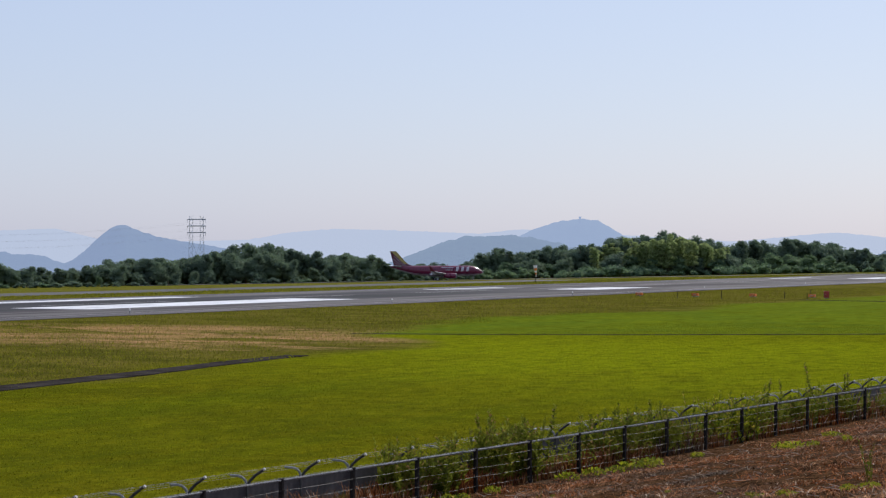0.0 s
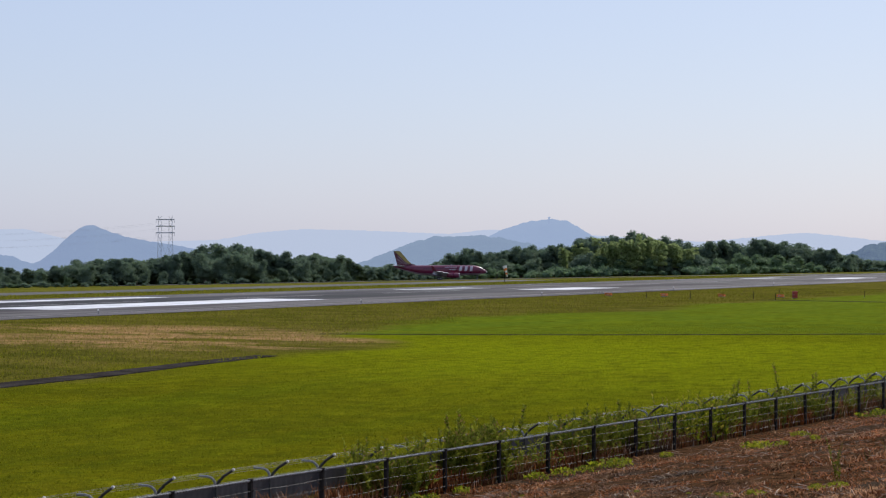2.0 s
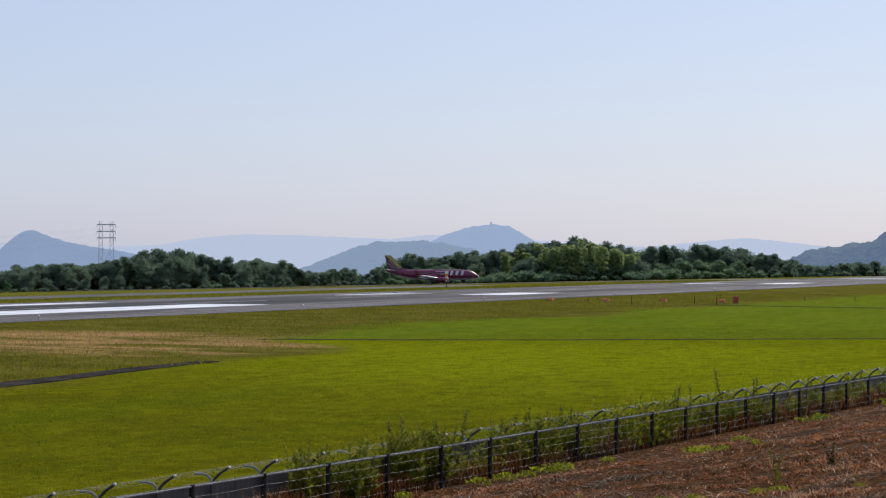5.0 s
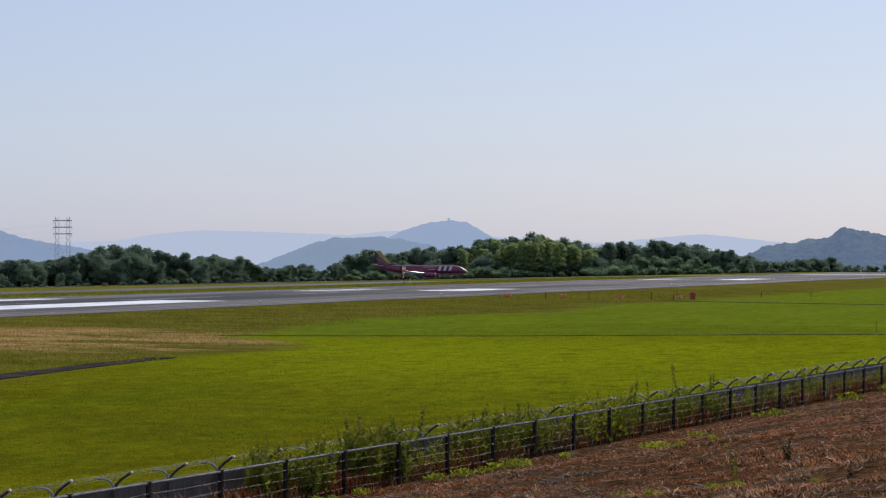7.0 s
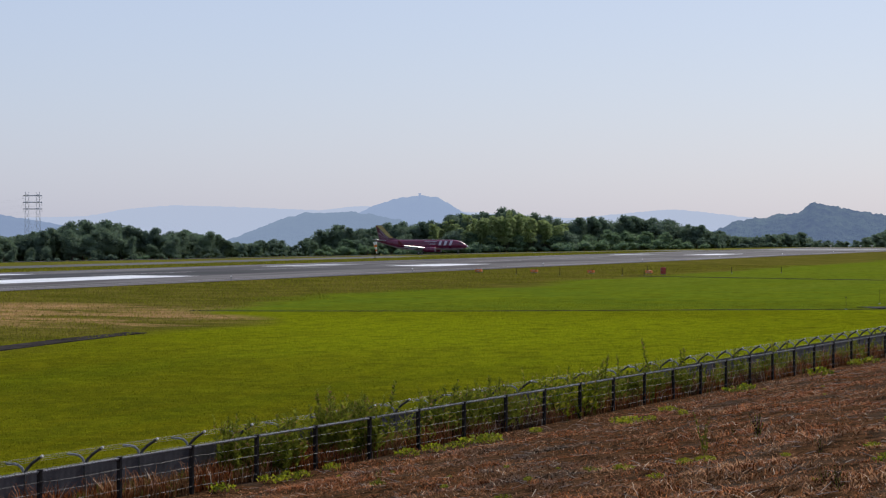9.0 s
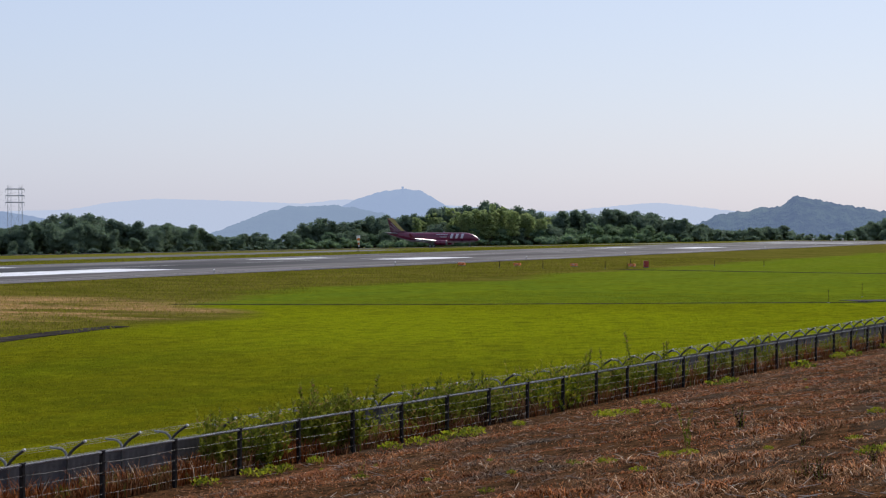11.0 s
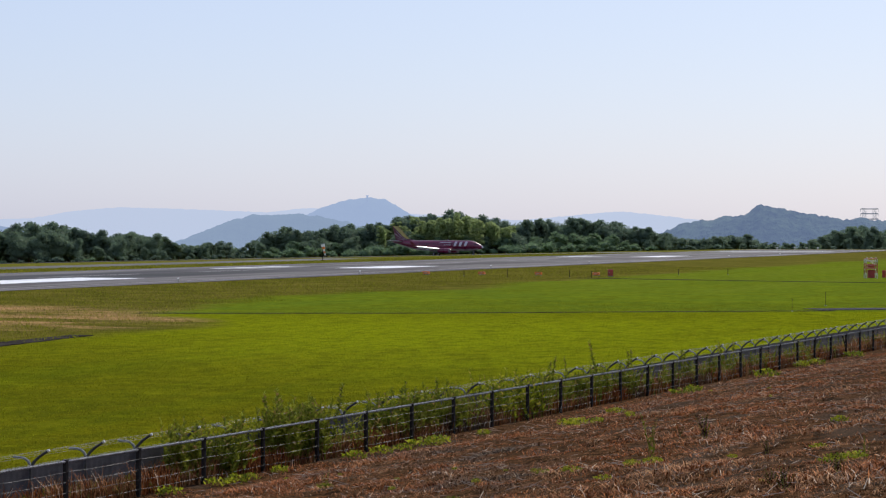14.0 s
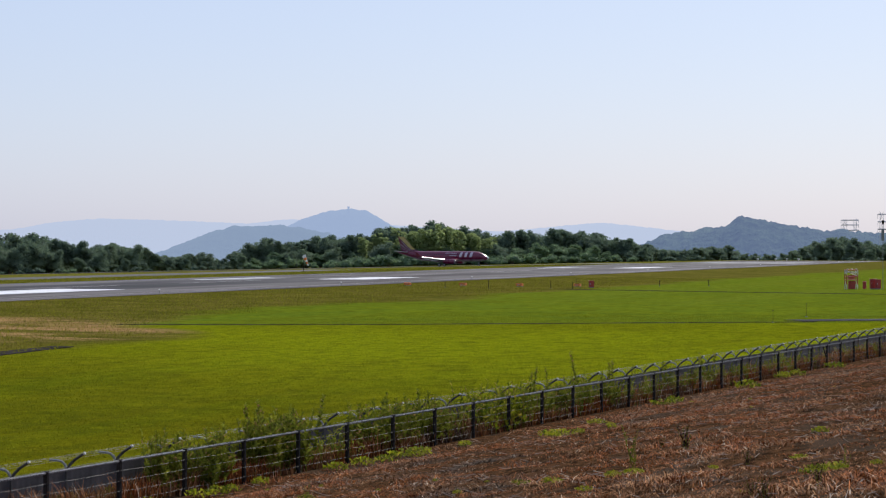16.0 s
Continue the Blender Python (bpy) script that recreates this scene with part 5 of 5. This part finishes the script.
def weed_belt():
    """The common growth between the two fences, past counting."""
    rng = random.Random(33)
    lv, lf = [], []
    for i in range(1150):
        x = 58 + 95 * rng.random()
        if x > 84 and rng.random() < 0.78:
            continue
        thick = 0.6 + 0.6 * noise.noise((x * 0.35, 1, 8))
        y = fence_y(x) + rng.uniform(0.15, 1.25)
        foot = Vector((x, y, ground_z(x, y)))
        top = foot + Vector((rng.uniform(-.2, .2), rng.uniform(-.15, .15), rng.uniform(0.35, 1.1) * (0.6 + thick * 0.5) * (1.25 if x < 84 else 0.95)))
        for j in range(16):
            p = foot.lerp(top, 0.1 + 0.9 * j / 16)
            ang = rng.uniform(0, 6.28)
            ln = rng.uniform(0.10, 0.20)
            leaf_fan(rng, lv, lf, p, (math.cos(ang), math.sin(ang), rng.uniform(0.4, 1.5)), ln, ln * 0.22)
    tagged(new("weed_belt", raw("weed_belt", lv, lf, WEED)), "dense green weeds growing between the two fences", "weeds", kind="stuff")


weed_belt()


# low weeds on the bank: place and size
LOW_WEEDS = [(48.3, 26.3, 1.0), (50.5, 26.1, 1.0), (51.2, 25.9, 1.1), (52.0, 25.9, 0.9), (53.8, 25.9, 1.0), (58.0, 25.5, 1.1), (59.5, 25.3, 1.2), (60.7, 25.1, 1.0), (62.2, 25.0, 1.3), (62.9, 24.9, 1.3),
             (66.4, 24.6, 0.8), (66.3, 21.7, 1.1), (64.6, 20.8, 1.1), (62.4, 19.5, 0.7), (63.8, 18.9, 0.7), (86.1, 23.3, 1.2), (87.6, 23.2, 1.2), (97.4, 22.4, 1.9), (105.5, 22.5, 1.6), (107.7, 22.2, 1.4), (115.1, 21.8, 1.4),
             (37.6, 11.1, 0.6), (37.9, 10.8, 0.5), (36.9, 12.0, 0.4), (33.9, 10.5, 0.35), (30.7, 6.1, 0.6), (31.2, 5.9, 0.5), (38.3, 13.1, 0.35), (42.9, 8.4, 0.6), (35.0, 7.2, 0.3), (37.1, 13.9, 0.3), (44.1, 20.1, 0.5), (73.5, 22.3, 0.8)]


def plant_weeds():
    rng = random.Random(17)
    tall = [tall_weed(s, 1.0, 13, 0.28, dense=26) for s in (61, 62, 63)]
    spiky = [tall_weed(s, 1.0, 4, 0.12, spiky=True, label="thin upright weed spike growing at the fence") for s in (64, 65)]
    spire = [tall_weed(s, 1.0, 3, 0.07, spiky=True, dense=70, label="tall narrow leafy weed spire growing at the fence") for s in (68, 69)]
    low = [low_weed(s) for s in (71, 72, 73)]
    broad = [tall_weed(s, 0.9, 8, 0.35, LEAFLET, "bushy pale green weed growing through the fence") for s in (66, 67)]
    used = set()

    def put(ob, x, y, s, wide=1.0):
        m = Matrix.Translation((x, y, ground_z(x, y))) @ pose(0, 0, 0, 0, 0, rng.uniform(0, 360)) @ Matrix.Diagonal((s * wide, s * wide, s, 1))
        if ob in used:
            copy_thing(ob, m @ Matrix.Diagonal((1 / ob.scale.x, 1 / ob.scale.y, 1 / ob.scale.z, 1)))
        else:
            used.add(ob)
            ob.matrix_basis = m

    # stretches along the fence: from, to, height, kind, spacing
    for x0, x1, h, kind, gap in ((50.6, 53.8, 1.30, tall, 0.22), (55.9, 58.5, 1.45, tall, 0.17), (56.2, 58.6, 1.80, spire, 0.15), (62.5, 68.6, 1.42, tall, 0.34), (63, 70, 1.55, spiky, 0.32), (71.2, 74.2, 1.60, broad, 0.17),
                                 (74.8, 85, 1.20, tall, 0.48), (75, 86, 1.60, spire, 0.75), (86, 112, 1.0, tall, 0.8), (86, 114, 1.4, spire, 1.6), (36, 50, 0.5, tall, 1.2), (59, 62, 0.7, tall, 0.6)):
        x = x0
        while x < x1:
            y = fence_y(x) + rng.uniform(0.25, 1.1)
            put(rng.choice(kind), x, y, h * (1.3 if h > 1 else 1.0) * rng.uniform(0.6, 1.05), rng.uniform(0.8, 1.2))
            x += gap * rng.uniform(0.6, 1.4)
    for x, h in ((76.3, 2.05), (77.4, 1.65), (79.0, 1.7), (80.1, 1.5), (82.3, 2.35), (83.7, 1.9), (89.8, 1.6), (91.4, 2.05), (97.7, 2.2), (109.5, 1.55), (111.0, 1.45), (112.6, 1.45), (66.8, 1.8)):
        put(spire[int(x) % 2], x, fence_y(x) + 0.8, h * 1.1, 1.1)
    # low bright weeds on the bank
    for x, y, s in LOW_WEEDS:
        put(rng.choice(low), x, y, s * 0.72 + 0.1, rng.uniform(0.7, 1.2))
    for i in range(26):
        x = 28 + 60 * rng.random() ** 1.3
        y = 5 + (fence_y(x) - 7) * rng.random()
        if 0.16 * x < y < 0.6 * x:
            put(rng.choice(low), x, y, rng.uniform(0.15, 0.34), rng.uniform(0.6, 1.0))
    for x, y, h in ((39.6, 11.3, 1.15), (44.1, 20.1, 0.6), (32.0, 5.9, 0.5), (58.0, 25.6, 0.6)):
        put(spiky[0], x, y, h, 0.8)
    dead = tall_weed(81, 0.5, 6, 0.10, leafy("dead_stalk", (0.03, 0.018, 0.010), (0.07, 0.04, 0.02), None, 0.8, 0.1), "dead dark brown weed stalk standing on the bank", True)
    tagged(dead, group="dead stalks")
    places = ((45.0, 11.7, 1.1), (27.1, 6.0, 0.5), (27.6, 6.3, 0.5), (27.4, 6.1, 0.6), (28.5, 5.6, 0.6), (28.9, 5.7, 0.5), (46.5, 12.6, 0.5), (36.5, 8.4, 0.5))
    for i, (x, y, s) in enumerate(places):
        m = pose(x, y, ground_z(x, y), 0, 0, 50 * i) @ Matrix.Diagonal((s, s, s, 1))
        if i == 0:
            dead.matrix_basis = m
        else:
            copy_thing(dead, m @ Matrix.Diagonal((1 / dead.scale.x, 1 / dead.scale.y, 1 / dead.scale.z, 1)))


plant_weeds()


def motions():
    """Keys of all that moves."""
    rows = []
    for i, (t, x, y) in enumerate(ROLL):
        a, b = ROLL[max(0, i - 1)], ROLL[min(len(ROLL) - 1, i + 1)]
        rows.append((t, pose(x, y, ground_z(x, y) + 0.06, 0, 0, math.degrees(math.atan2(b[2] - a[2], b[1] - a[1])))))
    walk(airliner, rows)
    # wheels turn with the ground covered
    for wheel, radius, home in WHEELS:
        turns, gone, t = [], 0.0, 0.0
        while t <= 16.01:
            turns.append((t, Matrix.Translation(home) @ pose(0, 0, 0, 0, math.degrees(gone / radius), 0)))
            v = 6.0 - 0.11 * t
            gone += v / 15
            t += 1 / 15
        walk(wheel, turns)
    walk(windsock_cloth, [(t, Matrix.Translation(SOCK_HOME) @ pose(0, 0, 0, tip, 0, yaw)) for t, tip, yaw in SWAY])


motions()
